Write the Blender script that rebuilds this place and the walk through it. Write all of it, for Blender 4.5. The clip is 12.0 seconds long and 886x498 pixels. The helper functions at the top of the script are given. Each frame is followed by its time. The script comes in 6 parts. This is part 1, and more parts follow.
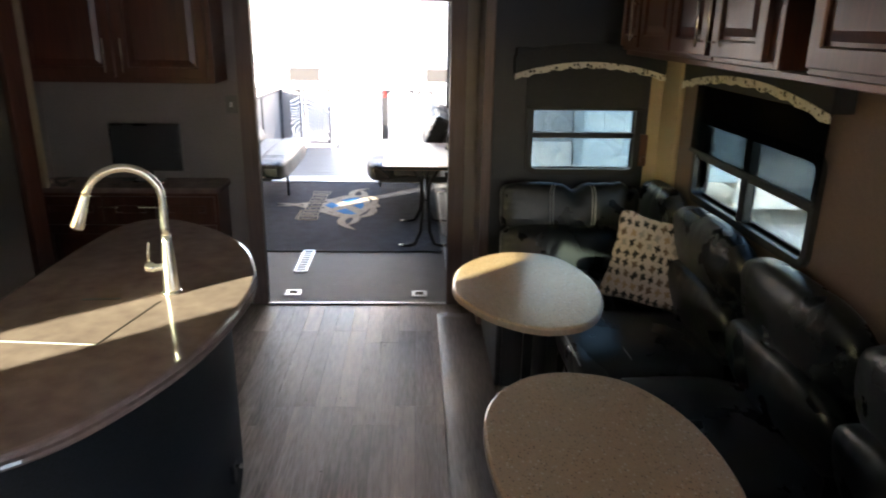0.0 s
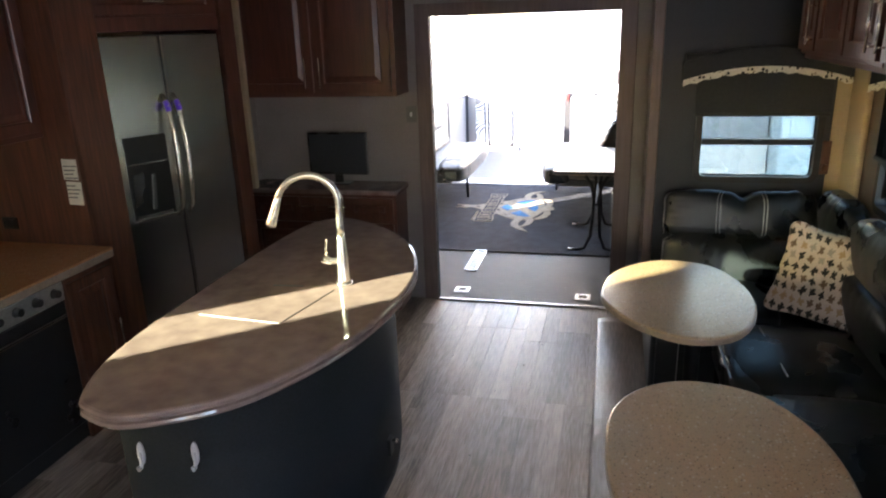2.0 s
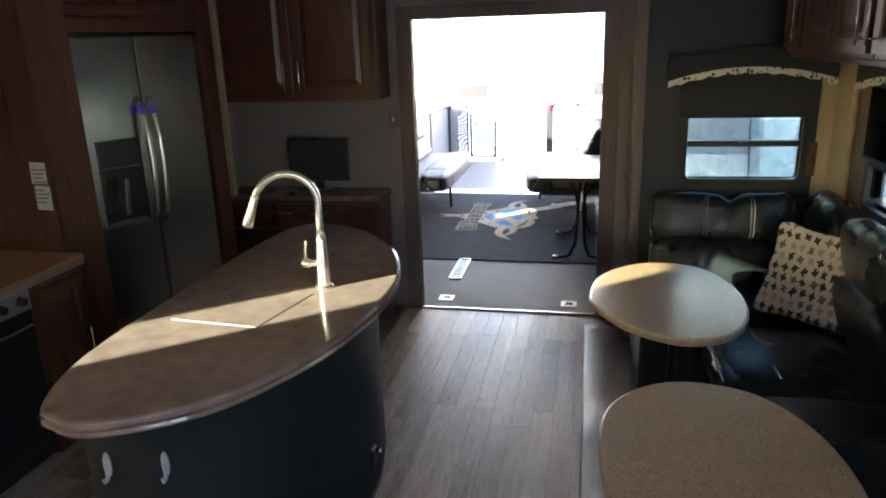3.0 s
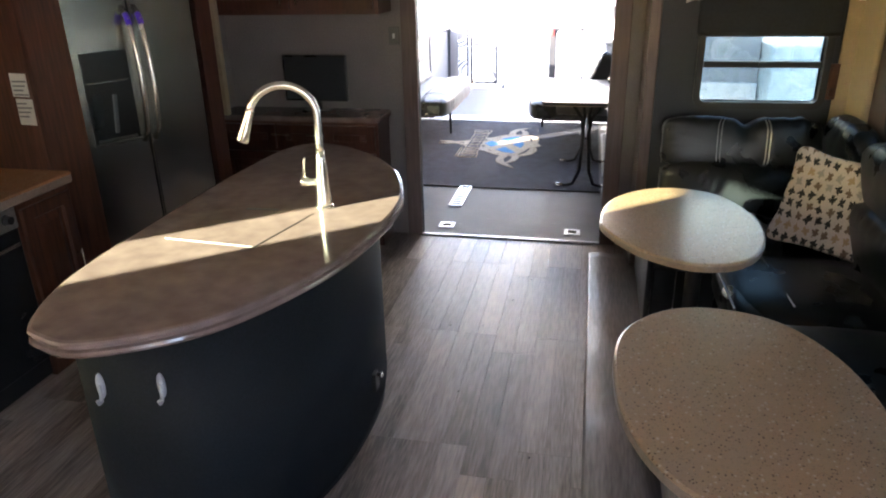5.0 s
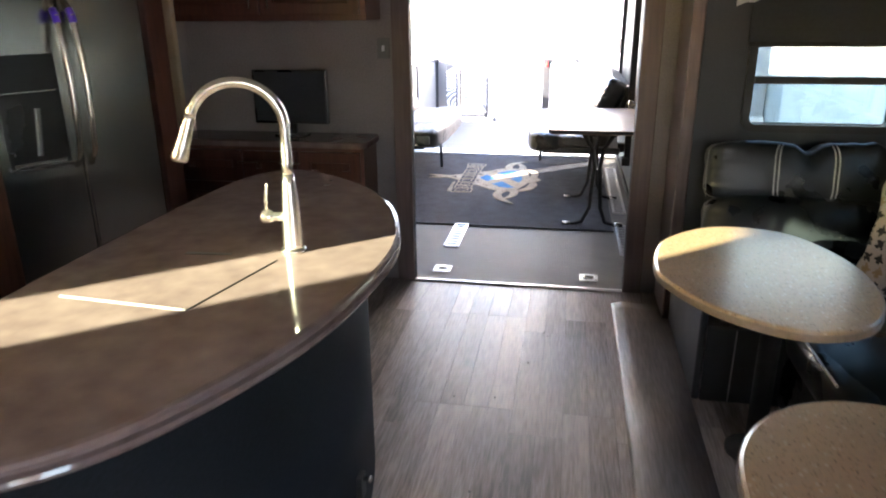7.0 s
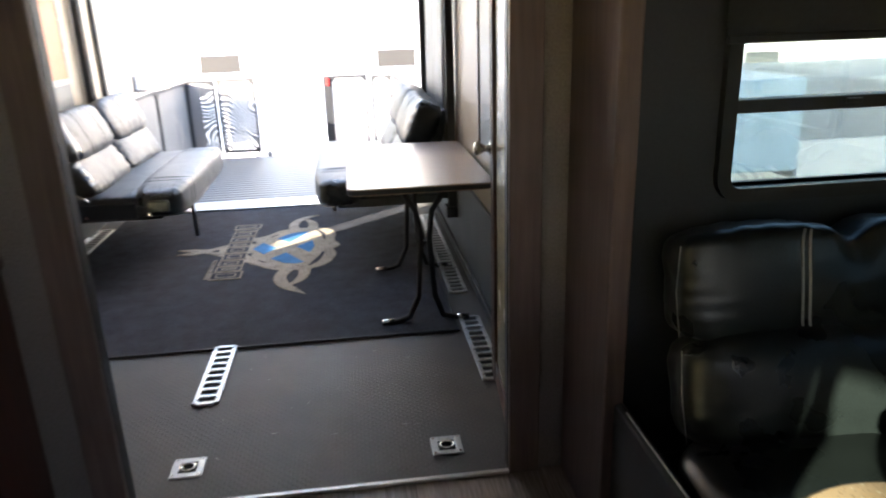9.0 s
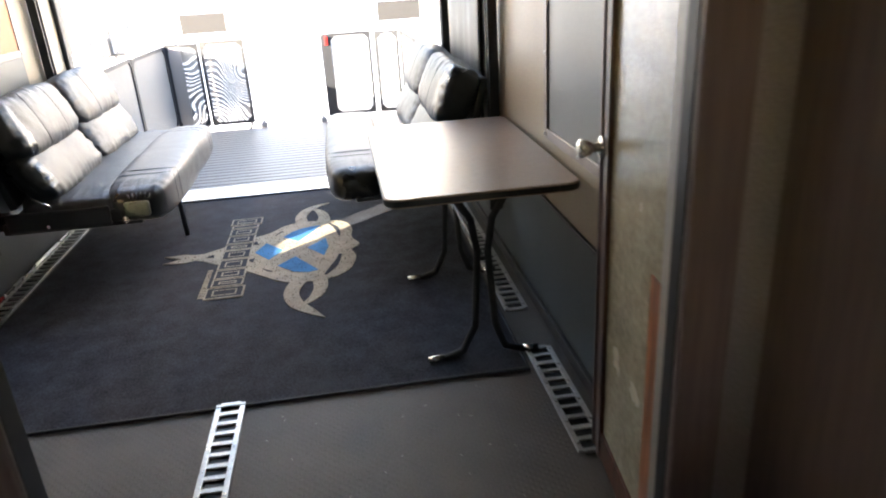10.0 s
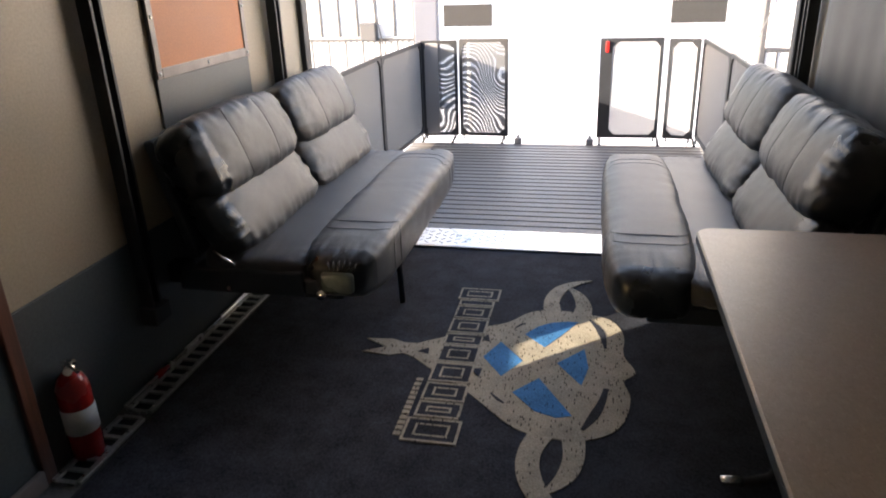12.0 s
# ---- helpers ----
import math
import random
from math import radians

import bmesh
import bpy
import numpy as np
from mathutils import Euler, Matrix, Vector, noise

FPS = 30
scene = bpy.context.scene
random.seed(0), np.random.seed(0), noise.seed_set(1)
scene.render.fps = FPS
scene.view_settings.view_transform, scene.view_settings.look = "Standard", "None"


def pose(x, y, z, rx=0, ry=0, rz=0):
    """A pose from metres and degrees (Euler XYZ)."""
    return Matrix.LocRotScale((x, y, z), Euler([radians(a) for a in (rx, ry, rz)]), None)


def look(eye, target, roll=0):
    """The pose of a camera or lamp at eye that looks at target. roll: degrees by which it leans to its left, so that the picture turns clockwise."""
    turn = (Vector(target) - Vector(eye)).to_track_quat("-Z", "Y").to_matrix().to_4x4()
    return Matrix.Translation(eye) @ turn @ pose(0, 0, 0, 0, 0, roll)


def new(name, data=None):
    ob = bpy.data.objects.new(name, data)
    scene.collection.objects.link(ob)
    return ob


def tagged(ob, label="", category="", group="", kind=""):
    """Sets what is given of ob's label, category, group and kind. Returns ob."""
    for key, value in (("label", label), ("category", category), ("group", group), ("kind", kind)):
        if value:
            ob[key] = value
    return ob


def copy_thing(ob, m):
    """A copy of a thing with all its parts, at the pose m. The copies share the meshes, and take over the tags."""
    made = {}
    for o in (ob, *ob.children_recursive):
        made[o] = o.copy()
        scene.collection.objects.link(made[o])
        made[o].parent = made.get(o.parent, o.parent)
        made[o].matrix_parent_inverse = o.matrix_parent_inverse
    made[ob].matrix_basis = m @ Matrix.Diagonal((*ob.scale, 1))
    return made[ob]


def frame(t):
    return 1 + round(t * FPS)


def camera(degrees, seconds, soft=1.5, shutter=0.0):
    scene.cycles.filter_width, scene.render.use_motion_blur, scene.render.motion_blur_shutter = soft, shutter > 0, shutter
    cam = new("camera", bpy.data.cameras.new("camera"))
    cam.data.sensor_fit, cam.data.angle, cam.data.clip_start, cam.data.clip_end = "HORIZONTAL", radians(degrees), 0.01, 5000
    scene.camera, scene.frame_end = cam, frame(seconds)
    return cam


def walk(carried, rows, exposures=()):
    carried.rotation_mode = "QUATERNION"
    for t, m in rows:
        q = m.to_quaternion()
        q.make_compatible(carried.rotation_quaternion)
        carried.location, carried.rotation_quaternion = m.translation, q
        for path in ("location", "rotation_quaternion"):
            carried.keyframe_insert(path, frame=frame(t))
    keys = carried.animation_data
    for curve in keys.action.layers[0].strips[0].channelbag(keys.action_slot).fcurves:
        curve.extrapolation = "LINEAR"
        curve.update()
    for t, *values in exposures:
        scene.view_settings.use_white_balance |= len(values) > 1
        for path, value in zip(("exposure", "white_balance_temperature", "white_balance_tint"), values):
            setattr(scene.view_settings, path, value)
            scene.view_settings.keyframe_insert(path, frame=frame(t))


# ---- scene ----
cam = camera(64.7, 12.0, soft=1.9, shutter=0.4)
PATH = [
    (0, (1.008, -4.503, 1.868), (1.086, -2.603, 1.248), 0.9),
    (0.5, (1.062, -4.555, 1.915), (0.941, -2.656, 1.301), 1.1),
    (1, (1.126, -4.606, 1.901), (0.848, -2.73, 1.267), -1.3),
    (1.5, (1.195, -4.658, 1.95), (0.695, -2.848, 1.261), -2.5),
    (2, (1.18, -4.671, 1.937), (0.729, -2.822, 1.323), -1.9),
    (2.5, (1.147, -4.606, 1.883), (0.765, -2.719, 1.342), -0.6),
    (3, (1.157, -4.602, 1.854), (0.752, -2.729, 1.28), -1.9),
    (5, (1.095, -4.51, 1.774), (0.712, -2.699, 1.018), -1.2),
    (5.5, (1.069, -4.438, 1.732), (0.705, -2.658, 0.895), -1.9),
    (6, (1.025, -4.357, 1.678), (0.691, -2.592, 0.798), -2.7),
    (6.5, (0.919, -4.156, 1.603), (0.599, -2.34, 0.829), -1.1),
    (6.7, (0.893, -4.058, 1.587), (0.557, -2.216, 0.883), -0.6),
    (8.5, (0.832, -2.413, 1.456), (0.726, -0.503, 0.871), -2.3),
    (9, (0.781, -1.967, 1.458), (1.012, -0.082, 0.83), -1.8),
    (9.5, (0.685, -1.56, 1.452), (1.028, 0.283, 0.756), -2.9),
    (10, (0.64, -1.106, 1.452), (0.874, 0.732, 0.697), -3.6),
    (10.5, (0.549, -0.66, 1.424), (0.755, 1.159, 0.619), -2.6),
    (11, (0.462, -0.281, 1.419), (0.503, 1.548, 0.611), -1.8),
    (11.5, (0.465, 0.065, 1.444), (0.105, 1.87, 0.662), -1.7),
    (12, (0.436, 0.259, 1.459), (0.035, 2.069, 0.708), -2.0),
]
walk(cam, [(t, look(eye, target, roll)) for t, eye, target, roll in PATH],
     [(0, 4.75, 6650, 20), (0.5, 5.1, 6600, 21), (2, 5.35, 6550, 21), (3, 4.93, 6250, 18), (5, 5.35, 6400, 22), (6.5, 5.55, 6500, 23), (8.5, 4.4, 6400, 18),
      (9.5, 4.4, 6600, 17), (10, 4.5, 6700, 16), (11, 4.05, 6800, 17), (11.5, 3.77, 6850, 20), (12, 3.2, 6850, 20)])

# ---------------------------------------------------------------- light
SUN_AZ = Vector((-0.76, -0.65, 0.0)).normalized()
SUN_EL = radians(14.0)
world = bpy.data.worlds.new("world")
scene.world = world
world.use_nodes = True
wn = world.node_tree
bg = wn.nodes["Background"]
sky = wn.nodes.new("ShaderNodeTexSky")
sky.sky_type = 'NISHITA'
sky.sun_disc = False
sky.sun_elevation = SUN_EL
sky.sun_rotation = math.atan2(SUN_AZ.x, SUN_AZ.y)
sky.altitude = 200
sky.dust_density = 2.0
wn.links.new(sky.outputs[0], bg.inputs[0])
bg.inputs[1].default_value = 0.15
sun_dir = Vector((SUN_AZ.x * math.cos(SUN_EL), SUN_AZ.y * math.cos(SUN_EL), math.sin(SUN_EL)))
sun = new("sun", bpy.data.lights.new("sun", 'SUN'))
sun.data.energy = 2.3
sun.data.angle = radians(0.6)
sun.data.color = (1.0, 0.965, 0.83)
sun.matrix_world = look(sun_dir * 30, (0, 0, 0))

# ---------------------------------------------------------------- materials
MATS = {}


def material(name, base, rough=0.5, metal=0.0, var=0.12, fine=60.0, coarse=4.0, bump=0.1, bump_scale=None,
             stretch=(1, 1, 1), rvar=0.12, each=0.0, alt=None, coat=0.0):
    """Principled surface with grain at two sizes, wear in the gloss and a fine relief."""
    if name in MATS:
        return MATS[name]
    m = bpy.data.materials.new(name)
    m.use_nodes = True
    n, l = m.node_tree.nodes, m.node_tree.links
    p = n["Principled BSDF"]
    tc = n.new("ShaderNodeTexCoord")
    mp = n.new("ShaderNodeMapping")
    mp.inputs["Scale"].default_value = stretch
    l.new(tc.outputs["Object"], mp.inputs[0])
    a, b = n.new("ShaderNodeTexNoise"), n.new("ShaderNodeTexNoise")
    a.inputs["Scale"].default_value, a.inputs["Detail"].default_value = fine, 5
    b.inputs["Scale"].default_value, b.inputs["Detail"].default_value = coarse, 4
    src = mp.outputs[0]
    if each:
        info = n.new("ShaderNodeObjectInfo")
        add = n.new("ShaderNodeVectorMath")
        add.operation = 'ADD'
        mul = n.new("ShaderNodeMath")
        mul.operation = 'MULTIPLY'
        mul.inputs[1].default_value = 37.0
        l.new(info.outputs["Random"], mul.inputs[0])
        l.new(mp.outputs[0], add.inputs[0])
        l.new(mul.outputs[0], add.inputs[1])
        src = add.outputs[0]
    l.new(src, a.inputs["Vector"])
    l.new(src, b.inputs["Vector"])
    mix = n.new("ShaderNodeMath")
    mix.operation = 'MULTIPLY_ADD'
    mix.inputs[1].default_value = 0.6
    half = n.new("ShaderNodeMath")
    half.operation = 'MULTIPLY'
    half.inputs[1].default_value = 0.4
    l.new(b.outputs[0], half.inputs[0])
    l.new(a.outputs[0], mix.inputs[0])
    l.new(half.outputs[0], mix.inputs[2])
    val = mix.outputs[0]
    if each:
        shift = n.new("ShaderNodeMath")
        shift.operation = 'MULTIPLY_ADD'
        shift.inputs[1].default_value = each
        l.new(info.outputs["Random"], shift.inputs[0])
        off = n.new("ShaderNodeMath")
        off.operation = 'SUBTRACT'
        off.inputs[1].default_value = each / 2
        l.new(val, off.inputs[0])
        l.new(off.outputs[0], shift.inputs[2])
        val = shift.outputs[0]
    ramp = n.new("ShaderNodeValToRGB")
    lo = [max(0, c * (1 - 2.2 * var)) for c in base]
    hi = [min(1, c * (1 + 2.2 * var)) for c in (alt or base)]
    ramp.color_ramp.elements[0].position, ramp.color_ramp.elements[1].position = 0.3, 0.7
    ramp.color_ramp.elements[0].color, ramp.color_ramp.elements[1].color = (*lo, 1), (*hi, 1)
    l.new(val, ramp.inputs[0])
    l.new(ramp.outputs[0], p.inputs["Base Color"])
    rr = n.new("ShaderNodeMapRange")
    rr.inputs[3].default_value, rr.inputs[4].default_value = max(0.02, rough - rvar), min(1, rough + rvar)
    l.new(b.outputs[0], rr.inputs[0])
    l.new(rr.outputs[0], p.inputs["Roughness"])
    p.inputs["Metallic"].default_value = metal
    p.inputs["Coat Weight"].default_value = coat
    if bump:
        bm_ = n.new("ShaderNodeBump")
        bm_.inputs["Strength"].default_value = bump
        bm_.inputs["Distance"].default_value = 0.004
        h = a
        if bump_scale:
            h = n.new("ShaderNodeTexNoise")
            h.inputs["Scale"].default_value, h.inputs["Detail"].default_value = bump_scale, 3
            l.new(tc.outputs["Object"], h.inputs["Vector"])
        l.new(h.outputs[0], bm_.inputs["Height"])
        l.new(bm_.outputs[0], p.inputs["Normal"])
    MATS[name] = m
    return m


def speckled(name, base, chips, rough=0.3, scale=130.0, amount=0.22, var=0.06):
    """Solid-surface stone: a mottled body with small chips of other colours."""
    m = material(name, base, rough, var=var, fine=90, coarse=30, bump=0, rvar=0.0)
    n, l = m.node_tree.nodes, m.node_tree.links
    p = n["Principled BSDF"]
    prev = p.inputs["Base Color"].links[0].from_socket
    tc = n.new("ShaderNodeTexCoord")
    for k, colour in enumerate(chips):
        v = n.new("ShaderNodeTexVoronoi")
        v.inputs["Scale"].default_value = scale * (1 + 0.55 * k)
        off = n.new("ShaderNodeMapping")
        off.inputs["Location"].default_value = (k * 3.7, k * 1.3, k * 2.1)
        l.new(tc.outputs["Object"], off.inputs[0])
        l.new(off.outputs[0], v.inputs["Vector"])
        sep = n.new("ShaderNodeSeparateColor")
        l.new(v.outputs["Color"], sep.inputs[0])
        pick = n.new("ShaderNodeMath")
        pick.operation = 'LESS_THAN'
        pick.inputs[1].default_value = amount
        l.new(sep.outputs[0], pick.inputs[0])
        near = n.new("ShaderNodeMath")
        near.operation = 'LESS_THAN'
        near.inputs[1].default_value = 0.38
        l.new(v.outputs["Distance"], near.inputs[0])
        both = n.new("ShaderNodeMath")
        both.operation = 'MULTIPLY'
        l.new(pick.outputs[0], both.inputs[0])
        l.new(near.outputs[0], both.inputs[1])
        mx = n.new("ShaderNodeMix")
        mx.data_type = 'RGBA'
        l.new(both.outputs[0], mx.inputs[0])
        l.new(prev, mx.inputs[6])
        mx.inputs[7].default_value = (*colour, 1)
        prev = mx.outputs[2]
    l.new(prev, p.inputs["Base Color"])
    return m


def glass(name, tint, gloss=0.08, rough=0.02):
    m = bpy.data.materials.new(name)
    m.use_nodes = True
    n, l = m.node_tree.nodes, m.node_tree.links
    n.remove(n["Principled BSDF"])
    t, g, mx = n.new("ShaderNodeBsdfTransparent"), n.new("ShaderNodeBsdfGlossy"), n.new("ShaderNodeMixShader")
    t.inputs[0].default_value = (*tint, 1)
    g.inputs["Roughness"].default_value = rough
    mx.inputs[0].default_value = gloss
    l.new(t.outputs[0], mx.inputs[1])
    l.new(g.outputs[0], mx.inputs[2])
    l.new(mx.outputs[0], n["Material Output"].inputs[0])
    return m


def mesh_screen(name, colour, scale, cover):
    """Woven screen: fine threads with see-through gaps."""
    m = bpy.data.materials.new(name)
    m.use_nodes = True
    n, l = m.node_tree.nodes, m.node_tree.links
    p = n["Principled BSDF"]
    p.inputs["Base Color"].default_value = (*colour, 1)
    p.inputs["Roughness"].default_value = 0.6
    tc = n.new("ShaderNodeTexCoord")
    sep = n.new("ShaderNodeSeparateXYZ")
    l.new(tc.outputs["Object"], sep.inputs[0])
    ax = n.new("ShaderNodeMath")
    ax.operation = 'ADD'
    l.new(sep.outputs[0], ax.inputs[0])
    l.new(sep.outputs[1], ax.inputs[1])
    outs = []
    for sock in (ax.outputs[0], sep.outputs[2]):
        k = n.new("ShaderNodeMath")
        k.operation = 'MULTIPLY'
        k.inputs[1].default_value = scale
        l.new(sock, k.inputs[0])
        f = n.new("ShaderNodeMath")
        f.operation = 'FRACT'
        l.new(k.outputs[0], f.inputs[0])
        c = n.new("ShaderNodeMath")
        c.operation = 'LESS_THAN'
        c.inputs[1].default_value = cover
        l.new(f.outputs[0], c.inputs[0])
        outs.append(c.outputs[0])
    mxm = n.new("ShaderNodeMath")
    mxm.operation = 'MAXIMUM'
    l.new(outs[0], mxm.inputs[0])
    l.new(outs[1], mxm.inputs[1])
    l.new(mxm.outputs[0], p.inputs["Alpha"])
    return m


def moire_screen(name, colour, pitch, cover, wave, size, lean):
    """Moire of a screen drawn as one set of see-through stripes in wandering ripples."""
    m = bpy.data.materials.new(name)
    m.use_nodes = True
    n, l = m.node_tree.nodes, m.node_tree.links
    p = n["Principled BSDF"]
    p.inputs["Base Color"].default_value = (*colour, 1)
    p.inputs["Roughness"].default_value = 0.6
    tc, no, dot = n.new("ShaderNodeTexCoord"), n.new("ShaderNodeTexNoise"), n.new("ShaderNodeVectorMath")
    no.inputs["Scale"].default_value, no.inputs["Detail"].default_value = size, 0.3
    dot.operation = 'DOT_PRODUCT'
    dot.inputs[1].default_value = (lean / pitch, 0, 1 / pitch)
    l.new(tc.outputs["Object"], no.inputs["Vector"])
    l.new(tc.outputs["Object"], dot.inputs[0])
    total, wrap, soft = n.new("ShaderNodeMath"), n.new("ShaderNodeMath"), n.new("ShaderNodeMapRange")
    total.operation, wrap.operation = 'MULTIPLY_ADD', 'PINGPONG'
    total.inputs[1].default_value, wrap.inputs[1].default_value = wave / pitch, 0.5
    l.new(no.outputs[0], total.inputs[0])
    l.new(dot.outputs["Value"], total.inputs[2])
    l.new(total.outputs[0], wrap.inputs[0])
    l.new(wrap.outputs[0], soft.inputs[0])
    soft.inputs[1].default_value, soft.inputs[2].default_value = cover / 2 - 0.1, cover / 2 + 0.1
    soft.inputs[3].default_value, soft.inputs[4].default_value = 0.95, 0.3
    l.new(soft.outputs[0], p.inputs["Alpha"])
    return m


def wood(name, base, rough=0.35, axis=2, var=0.25):
    st = [7.0, 7.0, 7.0]
    st[axis] = 0.5
    return material(name, base, rough, var=var, fine=9, coarse=2.2, bump=0.06, stretch=tuple(st), rvar=0.08)


DARKWOOD = wood("cherry wood", (0.085, 0.029, 0.02), 0.34, 2, 0.16)
DARKWOOD_H = wood("cherry wood rail", (0.085, 0.029, 0.02), 0.34, 1, 0.16)
BROWNWOOD = wood("brown wood panel", (0.105, 0.039, 0.021), 0.45)
TRIMWOOD = wood("dark trim wood", (0.15, 0.106, 0.104), 0.45, 2, 0.11)
DOORWALL = material("dark grey wallboard", (0.24, 0.215, 0.215), 0.55, var=0.1, fine=120, coarse=3, bump=0.05)
SLIDEWALL = material("charcoal wallboard", (0.022, 0.026, 0.035), 0.5, var=0.1, fine=100, coarse=3, bump=0.05)
TANWALL = material("tan wallboard", (0.42, 0.33, 0.22), 0.5, var=0.06, fine=150, coarse=2, bump=0.06)
GARWALL = material("garage tan panel", (0.34, 0.28, 0.2), 0.42, var=0.08, fine=110, coarse=1.5, bump=0.05)
DUSKWALL = material("dusky brown wallboard", (0.15, 0.105, 0.092), 0.5, var=0.08, fine=120, coarse=2, bump=0.06)
KICK = material("garage dark kick panel", (0.05, 0.062, 0.065), 0.48, var=0.12, fine=90, coarse=3, bump=0.1)
CEIL = material("ceiling panel", (0.6, 0.58, 0.54), 0.6, var=0.05, fine=80, coarse=2, bump=0.03)
PLANK = material("vinyl plank", (0.25, 0.198, 0.165), 0.43, var=0.22, fine=14, coarse=2.0, bump=0.05,
                 stretch=(9, 0.7, 1), each=0.26, alt=(0.31, 0.255, 0.222))
SUBFLOOR = material("plank joint", (0.05, 0.04, 0.035), 0.6, bump=0)
GARFLOOR = material("grey coin vinyl", (0.16, 0.152, 0.14), 0.62, var=0.14, fine=200, coarse=4, bump=0.25, bump_scale=260)
FLAP = material("vinyl flap", (0.25, 0.205, 0.18), 0.35, var=0.16, fine=12, coarse=3, stretch=(8, .8, 1), bump=0.1)
ISTONE = material("brown island stone", (0.2, 0.143, 0.14), 0.09, var=0.11, fine=14, coarse=3.4, bump=0.0, alt=(0.228, 0.172, 0.163), rvar=0.015)
TSTONE = speckled("sand speckled table stone", (0.45, 0.302, 0.195), [(0.57, 0.45, 0.34), (0.14, 0.08, 0.05), (0.54, 0.32, 0.17), (0.24, 0.15, 0.10)], 0.38, 92, 0.15, 0.03)
COUNTER = speckled("sand counter stone", (0.46, 0.23, 0.12), [(0.55, 0.4, 0.25), (0.2, 0.1, 0.05)], 0.25, 140, 0.2)
EDGE = material("table edge band", (0.29, 0.215, 0.17), 0.35, var=0.1)
ISBASE = material("black island cladding", (0.011, 0.014, 0.018), 0.72, var=0.2, fine=140, coarse=4, bump=0.12)
LEATHER = material("black leather", (0.011, 0.014, 0.016), 0.29, var=0.2, fine=220, coarse=5, bump=0.14, bump_scale=330)
GREYLEATHER = material("graphite leather", (0.075, 0.072, 0.069), 0.48, var=0.12, fine=220, coarse=5, bump=0.2, bump_scale=330)
DARKCASE = material("dark bench upholstery", (0.025, 0.028, 0.032), 0.45, var=0.15, fine=200, bump=0.2)
PIPING = material("silver piping", (0.34, 0.34, 0.34), 0.35, metal=0.3, bump=0)
CHROME = material("brushed nickel", (0.9, 0.87, 0.8), 0.26, metal=1.0, var=0.05, rvar=0.05, bump=0.02)
STEEL = material("stainless steel", (0.35, 0.345, 0.335), 0.27, metal=1.0, var=0.02, fine=5, stretch=(40, 40, 1), rvar=0.0, bump=0)
DARKSTEEL = material("dark stainless steel", (0.17, 0.175, 0.18), 0.34, metal=1.0, var=0.02, fine=5, stretch=(40, 40, 1), rvar=0.0, bump=0)
GALV = material("zinc track", (0.52, 0.52, 0.5), 0.42, metal=0.9, var=0.12, fine=90, coarse=9, bump=0.05)
ALU = material("bright aluminium", (0.78, 0.78, 0.77), 0.3, metal=0.85, var=0.08, bump=0.05)
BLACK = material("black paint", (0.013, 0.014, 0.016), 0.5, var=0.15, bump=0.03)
PLASTIC = material("black plastic", (0.012, 0.012, 0.014), 0.3, var=0.1, bump=0.02)
WHITEP = material("white plastic", (0.7, 0.71, 0.74), 0.35, var=0.04, bump=0.02)
CARPET = material("black carpet", (0.034, 0.036, 0.046), 0.95, var=0.42, fine=150, coarse=9, bump=0.9, bump_scale=300)
CARPETTAN = material("tan carpet inlay", (0.46, 0.40, 0.31), 0.95, var=0.2, fine=160, coarse=9, bump=0.9, bump_scale=300)
CARPETBLUE = material("blue carpet inlay", (0.07, 0.24, 0.5), 0.95, var=0.2, fine=160, coarse=9, bump=0.9, bump_scale=300)
GTABLE = speckled("brown laminate top", (0.32, 0.232, 0.165), [(0.39, 0.295, 0.215), (0.225, 0.155, 0.105)], 0.38, 210, 0.22, 0.04)
COVER = material("graphite vinyl cover", (0.085, 0.092, 0.09), 0.4, var=0.1, fine=160, coarse=2, bump=0.12)
ORANGE = material("rust orange vinyl", (0.52, 0.17, 0.05), 0.55, var=0.08, fine=160, coarse=3, bump=0.08)
VIOLETGLINT = material("violet handle reflection", (0.13, 0.05, 0.75), 0.3, var=0.1, bump=0.05)
SCUFF = material("pale scuff dust", (0.42, 0.41, 0.38), 0.9, var=0.2, bump=0)
PAPER = material("paper", (0.72, 0.7, 0.64), 0.7, var=0.04, bump=0.02)
RED = material("red enamel", (0.27, 0.012, 0.01), 0.25, var=0.08, bump=0.02)
DECK = material("dark ribbed deck", (0.13, 0.116, 0.102), 0.5, var=0.14, fine=60, coarse=4, bump=0.1)
PLATE = material("matt charcoal plate", (0.012, 0.012, 0.012), 0.95, var=0.1, bump=0)
SHEDGREY = material("pale grey ribbed siding", (0.4, 0.41, 0.42), 0.6, var=0.06, bump=0.02)
HOOK = material("pale grey plastic", (0.36, 0.37, 0.43), 0.4, var=0.05, bump=0.02)
HINGE = material("grey-green plastic", (0.075, 0.09, 0.08), 0.28, var=0.1, bump=0.02)
TUBE = material("matt black tube", (0.012, 0.012, 0.013), 0.7, var=0.1, bump=0.02)
RUBBER = material("black rubber", (0.02, 0.02, 0.02), 0.6, var=0.1)
TSTONE.node_tree.nodes["Principled BSDF"].inputs["Coat Weight"].default_value = 0.8
TSTONE.node_tree.nodes["Principled BSDF"].inputs["Coat Roughness"].default_value = 0.24
TSTONE.node_tree.nodes["Principled BSDF"].inputs["Coat IOR"].default_value = 1.8
